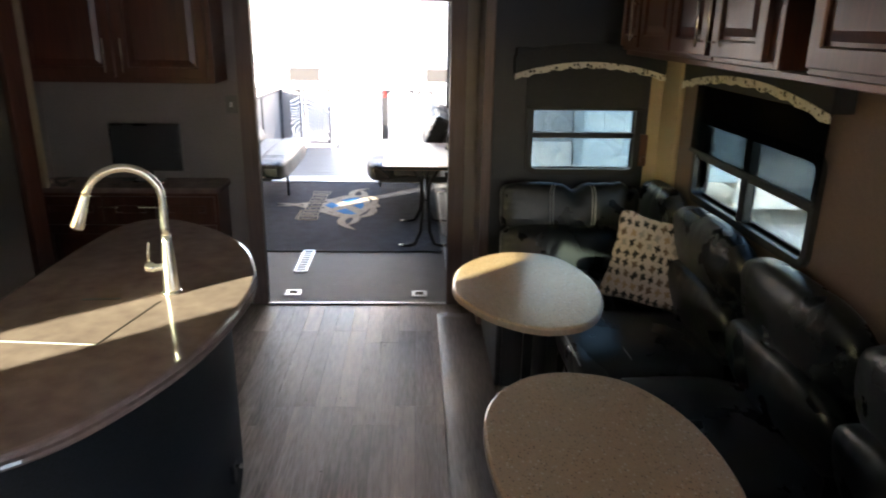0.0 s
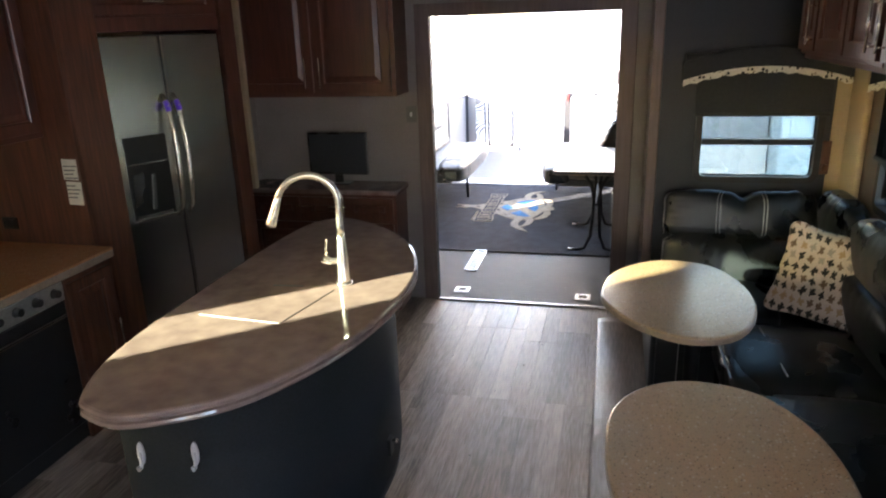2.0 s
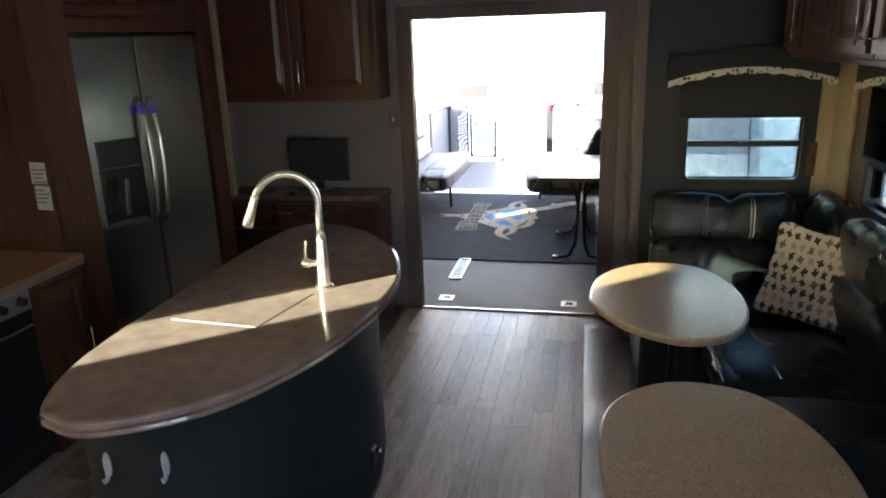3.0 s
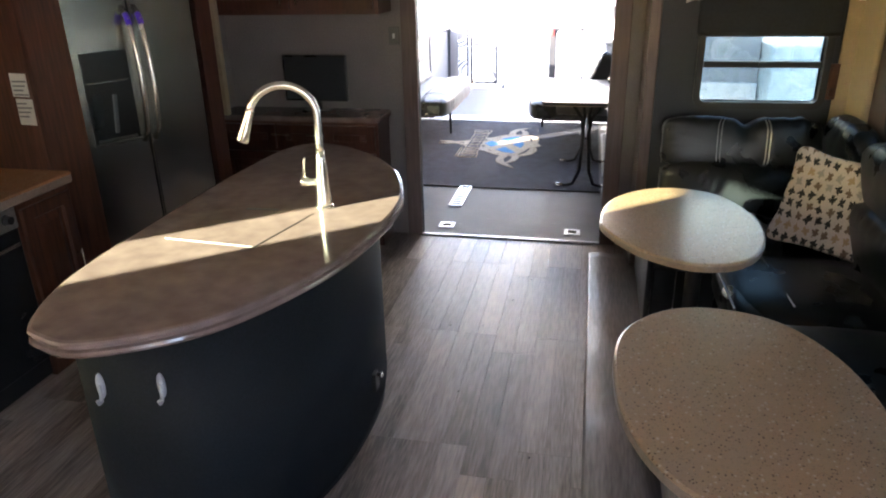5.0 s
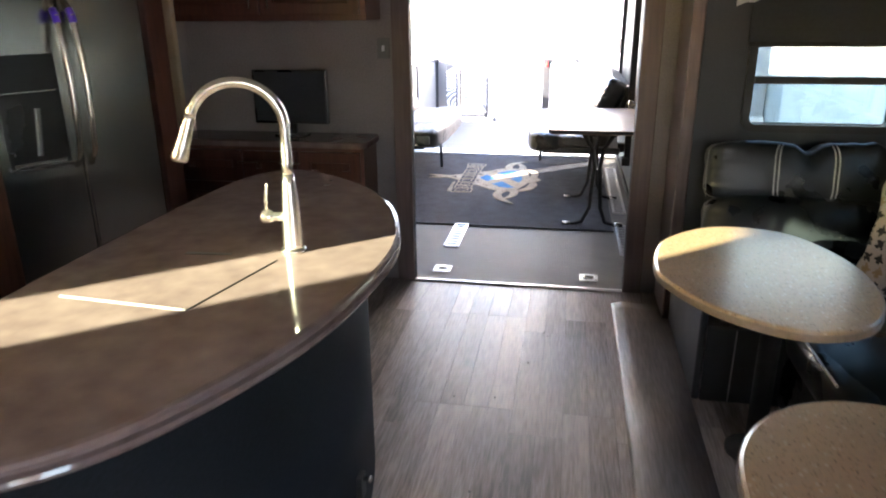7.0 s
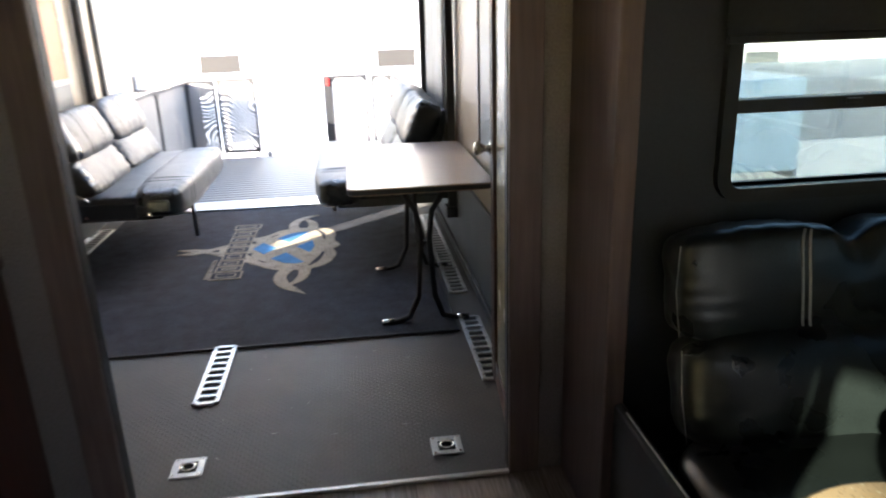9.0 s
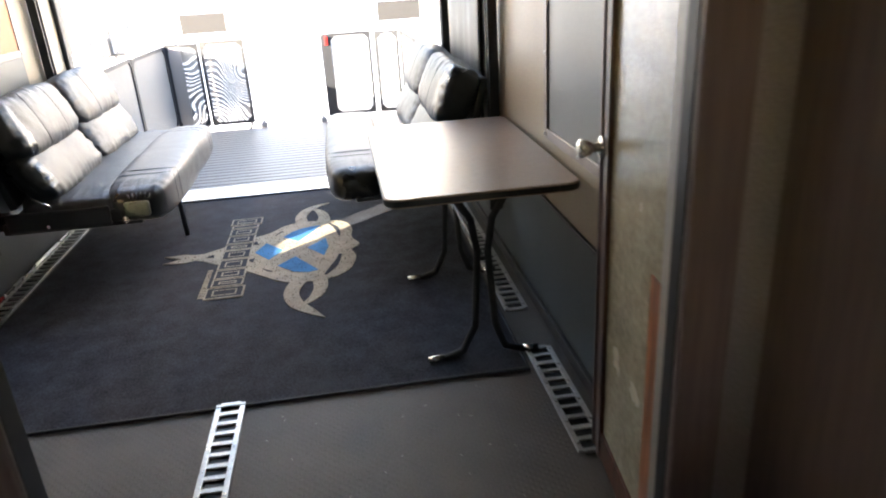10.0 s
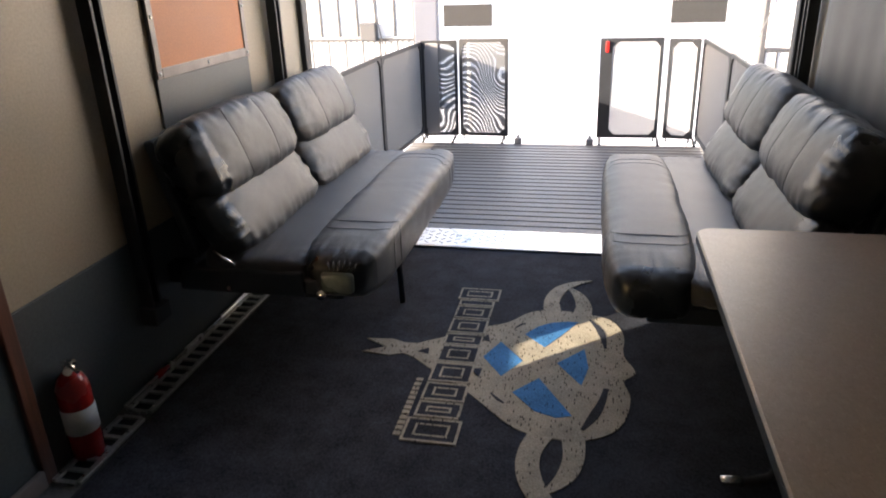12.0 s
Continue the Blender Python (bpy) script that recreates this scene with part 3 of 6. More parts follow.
def build_island():
    loop = smooth_loop(ISL, 7)
    e = thing("kitchen_island", (0, -2.2, 0), "kidney-shaped kitchen island with brown stone top and black cladding", "island")
    top = part("countertop", profile_slab(loop, [(0.02, 0.870), (0.006, 0.873), (0.0, 0.882), (0.003, 0.890), (0.013, 0.894), (0.013, 0.898),
                                                 (0.004, 0.902), (0.002, 0.910), (0.006, 0.917), (0.016, 0.920)]), ISTONE, e,
               "polished brown stone countertop with an ogee edge")
    base = smooth_loop(ISL_BASE, 6)
    part("cladding", profile_slab(base, [(0.012, 0.0), (0.012, 0.06), (0, 0.062), (0, 0.87)]), ISBASE, e, "textured black cladding", True)
    part("base_trim", profile_slab(inset_loop(base, 0.008), [(0, 0.0), (0, 0.02), (0.006, 0.03)]), BLACK, e)
    # flush sink cover: fine seam lines let into the top; the front one is white to paint its glint
    part("cover_strip", plate([(-0.30, -2.515), (0.04, -2.545), (0.04, -2.542), (-0.30, -2.512)], 0.9195, 0.9214), WHITEP, top, "sink cover seam, coloured pale for its glint")
    part("sink_cover", joined(plate([(0.04, -2.545), (0.112, -2.20), (0.116, -2.202), (0.044, -2.547)], 0.9195, 0.9212),
                              plate([(-0.16, -2.19), (-0.03, -2.18), (-0.03, -2.165), (-0.16, -2.172)], 0.9195, 0.9212)), PLASTIC, top, "dark seam of the sink cover")
    for x, y in ((-0.176, -3.088), (-0.01, -3.057)):
        hook = part("hook", joined(moved(profile_slab([Vector((0.0125 * math.cos(a / 14 * math.tau), 0.04 * math.sin(a / 14 * math.tau))) for a in range(14)],
                                                      [(0.0, 0.0), (0.0, 0.004), (0.003, 0.007)]), pose(x, y - .004, 0.715, 90, 0, 4)),
                                   rod([(x, y - .010, 0.72), (x, y - .012, 0.685), (x + .002, y - .018, 0.672), (x + .004, y - .030, 0.672), (x + .004, y - .034, 0.684)], 0.0055, 8)),
                    HOOK, e, "pale grey adhesive plastic hook", True)
    catch = part("latch", box(0.30, -2.215, 0.17, 0.322, -2.165, 0.25, 0.004), BLACK, e, "small black latch")
    part("latch_knob", moved(rod([(0, 0, 0), (0.012, 0, 0), (0.022, 0, 0), (0.028, 0, 0)], 0.011, 12, radii=[.006, .007, .011, .007]), pose(0.32, -2.19, 0.238)), CHROME, catch, "bright round latch knob", True)
    return e


build_island()


def build_faucet():
    bx, by, bz = 0.13, -2.115, 0.92
    e = thing("kitchen_faucet", (bx, by, bz), "tall brushed nickel gooseneck faucet standing on the island", "faucet")
    part("base_ring", moved(rod([(0, 0, 0), (0, 0, 0.006), (0, 0, 0.012)], 0.03, 20, radii=[0.036, 0.035, 0.03]), pose(bx, by, bz)), CHROME, e, smooth=True)
    part("body", moved(rod([(0, 0, 0.008), (0, 0, 0.02), (0, 0, 0.08), (0, 0, 0.14), (0, 0, 0.19), (0, 0, 0.22)], 0.024, 24,
                           radii=[0.029, 0.028, 0.0255, 0.0222, 0.0178, 0.0146]), pose(bx, by, bz)), CHROME, e, smooth=True)
    d = Vector((-0.93, -0.37, 0)).normalized()
    pts = [Vector((0, 0, 0.20)), Vector((0, 0, 0.25)), Vector((0, 0, 0.30)), Vector((0, 0, 0.345))]
    R = 0.12
    for k in range(1, 23):
        a = k / 22 * radians(164)
        pts.append(d * (R - R * math.cos(a)) + Vector((0, 0, 0.345 + R * math.sin(a))))
    part("neck", moved(rod(pts, 0.0145, 20), pose(bx, by, bz)), CHROME, e, smooth=True)
    last, step = pts[-1], (pts[-1] - pts[-2]).normalized()
    head = part("spray_head", moved(rod([last - step * .006, last, last + step * .03, last + step * .075, last + step * .108, last + step * .114], 0.016, 20,
                                        radii=[.0152, .0162, .0175, .021, .0235, .0225]), pose(bx, by, bz)), CHROME, e, smooth=True)
    part("nozzle", moved(rod([last + step * .113, last + step * .1175], .018, 20), pose(bx, by, bz)), PLASTIC, head, "black spray nozzle face")
    lever = part("lever", moved(rod([(-0.015, 0, 0), (-0.04, 0, 0), (-0.05, 0, 0), (-.054, 0, 0), (-0.078, 0, 0), (-.082, 0, 0)], .015, 20,
                                    radii=[.0125, .0125, .0125, .0185, .0185, .015]), pose(bx, by, bz + .10, 0, 0, 10)), CHROME, e, "round lever hub", True)
    part("stick", moved(rod([(-0.068, 0, 0.012), (-0.068, 0, 0.05), (-.062, 0, .088), (-.061, 0, .092)], .005, 12, radii=[.006, .0052, .0042, .003]), pose(bx, by, bz + .10, 0, 0, 10)), CHROME, lever, smooth=True)


build_faucet()


# ---------------------------------------------------------------- dinette tables
def build_dinette(name, ctrl, foot, top_z=0.755):
    loop = smooth_loop(ctrl, 7)
    e = thing(name, (foot[0], foot[1], 0), "rounded sand-speckled dinette table on a black pedestal", "table", "dinette tables")
    part("tabletop", profile_slab(loop, [(0.006, top_z - .034), (0.001, top_z - .030), (0.0, top_z - .012), (0.002, top_z - .004), (0.008, top_z)]), TSTONE, e)
    part("edge_band", profile_slab(inset_loop(loop, -0.0015), [(0, top_z - .028), (0, top_z - .008)]), EDGE, e, "tan moulded edge band")
    part("pedestal", rod([(foot[0], foot[1], 0.02), (foot[0], foot[1], top_z - .05)], 0.035, 20), TUBE, e, smooth=True)
    part("foot_plate", moved(rod([(0, 0, 0.0), (0, 0, .012), (0, 0, .03)], .1, 28, radii=[.1, .1, .045]), pose(foot[0], foot[1], 0)), TUBE, e)
    part("mount_plate", moved(rod([(0, 0, 0), (0, 0, .018)], .1, 24), pose(foot[0], foot[1], top_z - .052)), BLACK, e)


build_dinette("dinette_table", [(1.172, -1.63), (1.225, -1.35), (1.39, -1.17), (1.56, -1.14), (1.72, -1.23), (1.815, -1.50), (1.80, -1.79), (1.69, -2.01), (1.51, -2.07), (1.33, -1.97), (1.215, -1.80)], (1.60, -1.50))
build_dinette("dinette_table", [(1.205, -2.76), (1.25, -2.58), (1.37, -2.45), (1.53, -2.415), (1.71, -2.49), (1.825, -2.72), (1.84, -3.03), (1.75, -3.27), (1.52, -3.36), (1.335, -3.28), (1.225, -3.06)], (1.47, -2.92))


# ---------------------------------------------------------------- lounge seating
def build_end_seat():
    e = thing("corner_seat", (1.95, -0.8, 0), "black leather corner seat with silver piping under the window", "seat", "lounge seating")
    part("base", box(1.465, -1.12, 0.02, 2.40, -0.42, 0.32, 0.012), LEATHER, e)
    part("side_panel", box(1.432, -1.16, 0.0, 1.462, -0.36, 0.45, 0.01), DARKCASE, e, "black upholstered end panel")
    part("front_panel", box(1.462, -1.166, 0.0, 2.40, -1.12, 0.34, 0.008), DARKCASE, e, "black upholstered front panel")
    part("front_piping", rod([(1.572, -1.169, 0.01), (1.574, -1.170, 0.33)], 0.003, 6), PIPING, e, "silver piping")
    part("edge_piping", rod([(1.512, -0.515, 0.94), (1.507, -0.52, 0.83), (1.512, -0.545, 0.72)], 0.0018, 6), PIPING, e, "silver piping")
    part("edge_piping", rod([(1.508, -0.57, 0.70), (1.502, -0.60, 0.60), (1.506, -0.635, 0.49)], 0.0018, 6), PIPING, e, "silver piping")
    part("seat_cushion", moved(cushion(0.62, 0.62, 0.17, 0.35, 12, 1), pose(1.78, -0.86, 0.41)), LEATHER, e, smooth=True)
    seat_back = pose(1.92, -0.485, 0.83, 78, 0, 0)
    shape = ((0.82, 0.28, 0.16), 0.12, 2, 0.006, (-0.12, 0.13), 0.007, 6.0)
    (sx, sy, sz), puff, seed, wr, seams, folds, ex = shape

    def lobed(c):
        """Two lobes and small puckers along the top edge."""
        top = max(0.0, min(1.0, (c.z - 0.84) / 0.10))
        return c + Vector((0, 0, (0.013 * noise.noise(Vector((c.x * 17, 3, 0))) - 0.045 * math.exp(-((c.x - 1.94) / 0.05) ** 2)) * top))

    upper = moved(cushion(sx, sy, sz, puff, 40, seed, wr, seams, folds, ex), seat_back)
    for v in upper.verts:
        v.co = lobed(v.co)
    part("back_cushion", upper, LEATHER, e, "puffy two-lobed back cushion", True)
    place = cushion_shape(sx, sy, sz, puff, seed, wr, seams, folds, ex)
    for s in seams:
        for dx in (-0.009, 0.009):
            line = [lobed(seat_back @ (place((2 * (s + dx) / sx, k / 8, 1)) + Vector((0, 0, .001)))) for k in range(-7, 9)]
            part("piping", rod(line, 0.0034, 6), PIPING, e, "silver piping")
    part("lumbar_cushion", moved(cushion(0.82, 0.31, 0.19, 0.22, 36, 7, 0.008, (), 0.008, 4.5), pose(1.92, -0.56, 0.585, 70, 0, 0)), LEATHER, e, smooth=True)
    part("arm_piping", rod([(1.447, -1.12, 0.455), (1.447, -0.8, 0.452), (1.447, -0.42, 0.45)], 0.004, 6), PIPING, e, "silver piping")


build_end_seat()


def build_sofa():
    e = thing("sofa", (2.1, -3.0, 0), "long black leather sofa with puffy backs along the slide-out wall", "sofa", "lounge seating")
    part("base", box(1.76, -5.2, 0.02, 2.44, -1.17, 0.30, 0.015), LEATHER, e)
    y = -1.14
    for i, w in enumerate((0.70, 0.8, 0.8, 0.8, 0.84)):
        part("seat_cushion", moved(cushion(w - .01, 0.72, 0.19, 0.22, 12, 3 + i, 0.006), pose(2.07, y - w / 2, 0.37, 0, 0, 90)), LEATHER, e, smooth=True)
        part("seat_roll", moved(cushion(w - .012, 0.16, 0.13, 0.1, 8, 9 + i, 0.004), pose(1.80, y - w / 2, 0.385, 0, 0, 90)), LEATHER, e, smooth=True)
        y -= w
    part("piping", rod([(1.722, -1.33, 0.445), (1.724, -1.55, 0.447), (1.73, -1.77, 0.44)], 0.005, 6), PIPING, e, "silver piping")
    part("piping", rod([(1.93, -1.28, 0.476), (1.94, -1.52, 0.478), (1.955, -1.77, 0.47)], 0.0035, 6), PIPING, e, "silver piping")
    y = -0.46
    for i, w in enumerate((0.56, 0.80, 0.80, 0.80, 0.80, 0.80)):
        part("back_cushion", moved(cushion(w + .03, 0.38, 0.15, 0.36, 34, 20 + i, 0.005, folds=.007, e=3.2), pose(2.408, y - w / 2, 0.83, 0, 80, 0) @ TURN), LEATHER, e, smooth=True)
        part("lumbar_cushion", moved(cushion(w + .01, 0.36, 0.13, 0.20, 32, 40 + i, 0.004, folds=.006, e=3.4), pose(2.375, y - w / 2, 0.575, 0, 76, 0) @ TURN), LEATHER, e, smooth=True)
        y -= w
    part("back_frame", box(2.43, -5.2, 0.02, 2.466, -0.72, 0.93, 0.015), LEATHER, e)


build_sofa()


def pillow_material():
    m = material("printed pillow fabric", (0.56, 0.465, 0.385), 0.85, var=0.08, fine=180, bump=0.3, bump_scale=300)
    n, l = m.node_tree.nodes, m.node_tree.links
    p = n["Principled BSDF"]
    prev = p.inputs["Base Color"].links[0].from_socket
    tc, sep = n.new("ShaderNodeTexCoord"), n.new("ShaderNodeSeparateXYZ")
    l.new(tc.outputs["Object"], sep.inputs[0])

    def op(kind, a, b=None, c=None):
        o = n.new("ShaderNodeMath")
        o.operation = kind
        for i, v in enumerate((a, b, c)):
            if v is None:
                continue
            if isinstance(v, (int, float)):
                o.inputs[i].default_value = v
            else:
                l.new(v, o.inputs[i])
        return o.outputs[0]
    CELL = 1 / 0.043
    wob = n.new("ShaderNodeTexNoise")
    wob.inputs["Scale"].default_value = 14.0
    l.new(tc.outputs["Object"], wob.inputs["Vector"])
    fin = n.new("ShaderNodeTexNoise")
    fin.inputs["Scale"].default_value = 90.0
    l.new(tc.outputs["Object"], fin.inputs["Vector"])
    u = op('MULTIPLY_ADD', sep.outputs[0], CELL, op('MULTIPLY', wob.outputs[0], 0.7))
    v = op('MULTIPLY_ADD', sep.outputs[1], CELL * 0.8, op('MULTIPLY', wob.outputs[0], 0.4))
    row = op('FLOOR', v)
    rown = n.new("ShaderNodeTexWhiteNoise")
    rown.noise_dimensions = '1D'
    l.new(row, rown.inputs["W"])
    u2 = op('ADD', u, op('MULTIPLY', rown.outputs["Value"], 3.0))
    wn_ = n.new("ShaderNodeTexWhiteNoise")
    comb = n.new("ShaderNodeCombineXYZ")
    l.new(op('FLOOR', u2), comb.inputs[0])
    l.new(row, comb.inputs[1])
    l.new(comb.outputs[0], wn_.inputs["Vector"])
    rnd = wn_.outputs["Value"]
    sepc = n.new("ShaderNodeSeparateColor")
    l.new(wn_.outputs["Color"], sepc.inputs[0])
    fx = op('SUBTRACT', op('FRACT', u2), op('MULTIPLY_ADD', sepc.outputs[0], 0.14, 0.43))
    fy = op('MULTIPLY', op('SUBTRACT', op('FRACT', v), op('MULTIPLY_ADD', sepc.outputs[1], 0.14, 0.43)), 0.9)
    r = op('SQRT', op('ADD', op('MULTIPLY', fx, fx), op('MULTIPLY', fy, fy)))
    ang = op('ARCTAN2', fy, fx)
    # ragged leaves: lobes that turn and change from one to the next
    lobes = op('COSINE', op('MULTIPLY_ADD', rnd, 19.0, op('MULTIPLY', ang, 4.0)))
    lobes2 = op('COSINE', op('MULTIPLY_ADD', sepc.outputs[2], 23.0, op('MULTIPLY', ang, 7.0)))
    lim = op('ADD', op('MULTIPLY_ADD', lobes, 0.075, 0.30), op('MULTIPLY_ADD', lobes2, 0.055, op('MULTIPLY_ADD', fin.outputs[0], 0.2, -0.1)))
    inside = op('LESS_THAN', r, lim)
    tone = op('ADD', op('MULTIPLY', rnd, 0.5), op('MULTIPLY', op('FRACT', op('MULTIPLY', row, 0.381)), 0.6))
    kind = n.new("ShaderNodeValToRGB")
    kind.color_ramp.interpolation = 'CONSTANT'
    kind.color_ramp.elements[0].position, kind.color_ramp.elements[0].color = 0.0, (0.03, 0.027, 0.024, 1)
    kind.color_ramp.elements[1].position, kind.color_ramp.elements[1].color = 0.48, (0.17, 0.11, 0.07, 1)
    third = kind.color_ramp.elements.new(0.62)
    third.color = (0.33, 0.29, 0.25, 1)
    fourth = kind.color_ramp.elements.new(0.78)
    fourth.color = (0.40, 0.27, 0.15, 1)
    l.new(tone, kind.inputs[0])
    mx = n.new("ShaderNodeMix")
    mx.data_type = 'RGBA'
    l.new(inside, mx.inputs[0])
    l.new(prev, mx.inputs[6])
    l.new(kind.outputs[0], mx.inputs[7])
    l.new(mx.outputs[2], p.inputs["Base Color"])
    return m


pil = solid("throw_pillow", cushion(0.455, 0.43, 0.12, 0.6, 28, 77, 0.009, folds=.012, e=9.0), pillow_material(),
            "cream throw pillow with dark star print, leaning in the corner", "pillow", smooth=True)
for v in pil.data.vertices:
    f = 1 + 0.14 * (abs(v.co.x) / .21) ** 3 * (abs(v.co.y) / .21) ** 3
    v.co.x, v.co.y = v.co.x * f, v.co.y * f
pil.matrix_world = pose(2.265, -1.10, 0.68, 70, 0, -22) @ pose(0, 0, 0, 0, 0, -8)


# ---------------------------------------------------------------- windows
def rounded(x0, z0, x1, z1, r, n=5):
    out = []
    for cx, cz, a0 in ((x1 - r, z1 - r, 0), (x0 + r, z1 - r, 90), (x0 + r, z0 + r, 180), (x1 - r, z0 + r, 270)):
        for k in range(n + 1):
            a = radians(a0 + 90 * k / n)
            out.append(Vector((cx + r * math.cos(a), cz + r * math.sin(a))))
    return out


def ring_frame(x0, z0, x1, z1, w, r, d0, d1):
    """Rounded window frame in local x-z, from depth d0 to d1 on y."""
    a, b = rounded(x0 - w, z0 - w, x1 + w, z1 + w, r + w), rounded(x0, z0, x1, z1, r)
    bm = bmesh.new()
    rows = [[bm.verts.new((p.x, d, p.y)) for p in L] for L, d in ((a, d1), (a, d0), (b, d0), (b, d1))]
    n = len(a)
    for A, B in zip(rows, rows[1:] + rows[:1]):
        for k in range(n):
            bm.faces.new((A[k], A[(k + 1) % n], B[(k + 1) % n], B[k]))
    return bm


def arch_band(x0, x1, z0, rise, h, d0, d1, n=24):
    bm = bmesh.new()
    rows = []
    for k in range(n + 1):
        s = k / n
        z = z0 + rise * (1 - (2 * s - 1) ** 2)
        x = x0 + (x1 - x0) * s
        wav = 0.006 * math.sin(k * 2.4)
        rows.append([bm.verts.new(c) for c in ((x, d0, z + wav), (x, d0, z + h), (x, d1, z + h), (x, d1, z + wav))])
    for A, B in zip(rows, rows[1:]):
        for k in range(4):
            bm.faces.new((A[k], A[(k + 1) % 4], B[(k + 1) % 4], B[k]))
    bm.faces.new(rows[0])
    bm.faces.new(rows[-1])
    return bm


def build_window(name, length, panes, m, label):
    """Trailer window in local x-z (x 0..length, z 0..0.37), room side at negative y."""
    e = thing(name, (0, 0, 0), label, "window", kind="structure")
    part("frame", ring_frame(0.0, 0, length, 0.37, 0.035, 0.03, -0.022, 0.05), BLACK, e, "black window frame")
    w = length / panes
    for i in range(panes):
        part("bar", box(i * w + .004, -0.012, 0.185, (i + 1) * w - .004, 0.03, 0.218, 0.003), BLACK, e)
        if i:
            part("mullion", box(i * w - .03, -0.014, 0.0, i * w + .03, 0.035, 0.37, 0.004), BLACK, e)
        for z0, z1 in ((0.0, 0.19), (0.212, 0.37)):
            pane = part("pane", box(i * w, 0.02, z0, (i + 1) * w, 0.024, z1), TINT, e, "dark tinted glass pane")
            pane.visible_shadow = False
    part("latch", box(length / panes * .5 - .02, -0.024, 0.2, length / panes * .5 + .02, -0.012, 0.212, 0.002), PLASTIC, e)
    e.matrix_world = m
    return e


build_window("window_1", 0.61, 1, pose(1.70, -0.352, 1.03), "black framed tinted slide-out window above the seat")
build_window("window_2", 1.09, 2, pose(RIGHT_X - .002, -0.98, 1.03, 0, 0, -90), "black framed long tinted window above the sofa")


def build_valence(length, m, shade_drop, label, sheer):
    e = thing("window_valence", (0, 0, 0), label, "valence", "window valences")
    part("fabric_band", arch_band(-0.13, length + .13, 0.525, 0.07, 0.034, -0.085, -0.078), FABRIC_V, e, "patterned tan fabric edge")
    part("cornice", joined(arch_band(-0.13, length + .13, 0.558, 0.075, 0.10, -0.08, -0.0), box(-0.12, -0.07, 0.56, length + .12, -0.002, 0.70)), SHADE, e, "dark upholstered cornice")
    part("shade", box(-0.05, -0.034, 0.37 + 0.03 - shade_drop, length + .05, -0.028, 0.60), sheer, e, "charcoal roller shade")
    part("shade_bar", box(-0.05, -0.042, 0.385 - shade_drop, length + .05, -0.026, 0.405 - shade_drop, .004), BLACK, e)
    e.matrix_world = m


SHEER = glass("sheer charcoal shade", (0.34, 0.36, 0.37), 0.0)
build_valence(0.61, pose(1.70, -0.352, 1.03), 0.035, "arched window valence with patterned band and charcoal shade", SHADE)
build_valence(1.09, pose(RIGHT_X - .002, -0.98, 1.03, 0, 0, -90), 0.17, "arched window valence with patterned band, shade half down", SHEER)
br = thing("shade_bracket", (2.37, -.36, 1.08), "orange-brown wooden bracket beside the window", "bracket")
part("plate", box(2.345, -0.372, 1.05, 2.395, -0.352, 1.24, 0.006), BROWNWOOD, br)
part("peg", box(2.352, -0.40, 1.07, 2.385, -0.372, 1.11, 0.006), BROWNWOOD, br)


# ---------------------------------------------------------------- cabinet doors
def raised_door(w, h, mat):
    """Raised-panel door in local x-z, face towards -y."""
    rail = 0.06
    frame_ = bmesh.new()
    loops = [[frame_.verts.new(c) for c in ((d, y, d), (w - d, y, d), (w - d, y, h - d), (d, y, h - d))]
             for d, y in ((0, 0), (0, -0.018), (0.003, -0.02), (rail - .006, -0.02), (rail, -0.014), (rail, 0.0))]
    for A, B in zip(loops, loops[1:] + loops[:1]):
        for k in range(4):
            frame_.faces.new((A[k], A[(k + 1) % 4], B[(k + 1) % 4], B[k]))
    panel = bmesh.new()
    levels = [(rail - .002, -0.006), (rail + .012, -0.006), (rail + .04, -0.018), (w, 0)]
    rings = []
    for d, y in levels[:3]:
        rings.append([panel.verts.new(c) for c in ((d, y, d), (w - d, y, d), (w - d, y, h - d), (d, y, h - d))])
    for A, B in zip(rings, rings[1:]):
        for k in range(4):
            panel.faces.new((A[k], A[(k + 1) % 4], B[(k + 1) % 4], B[k]))
    panel.faces.new(rings[-1])
    return frame_, panel


def bar_handle(x, y, z0, z1, along="z"):
    if along == "z":
        return joined(rod([(x, y - .028, z0), (x, y - .028, z1)], .0055, 10), rod([(x, y, z0 + .02), (x, y - .028, z0 + .02)], .004, 8), rod([(x, y, z1 - .02), (x, y - .028, z1 - .02)], .004, 8))
    return joined(rod([(z0, y - .025, x), (z1, y - .025, x)], .005, 10), rod([(z0 + .02, y, x), (z0 + .02, y - .025, x)], .004, 8), rod([(z1 - .02, y, x), (z1 - .02, y - .025, x)], .004, 8))


def build_cabinet(name, w, d, h, doors, m, label, mat=None, z=0.0, handle="bottom"):
    """Cabinet in local axes: front at y = 0 towards -y. doors: (x0, x1, z0, z1, handle_x or None)."""
    mat = mat or DARKWOOD
    e = thing(name, (0, 0, 0), label, "cabinet")
    part("body", box(0, 0.0, 0, w, d, h, 0.003), mat, e)
    for x0, x1, z0, z1, hx in doors:
        f, p = raised_door(x1 - x0, z1 - z0, mat)
        door = part("door", moved(f, pose(x0, -0.001, z0)), mat, e)
        part("panel", moved(p, pose(x0, -0.001, z0)), mat, door)
        if hx is not None:
            zz = (z0 + .03, z0 + .22) if handle == "bottom" else ((z0 + z1) / 2 - .09, (z0 + z1) / 2 + .09)
            part("handle", bar_handle(hx, -0.021, *zz), CHROME, door, "brushed nickel bar handle", True)
    e.matrix_world = m
    return e


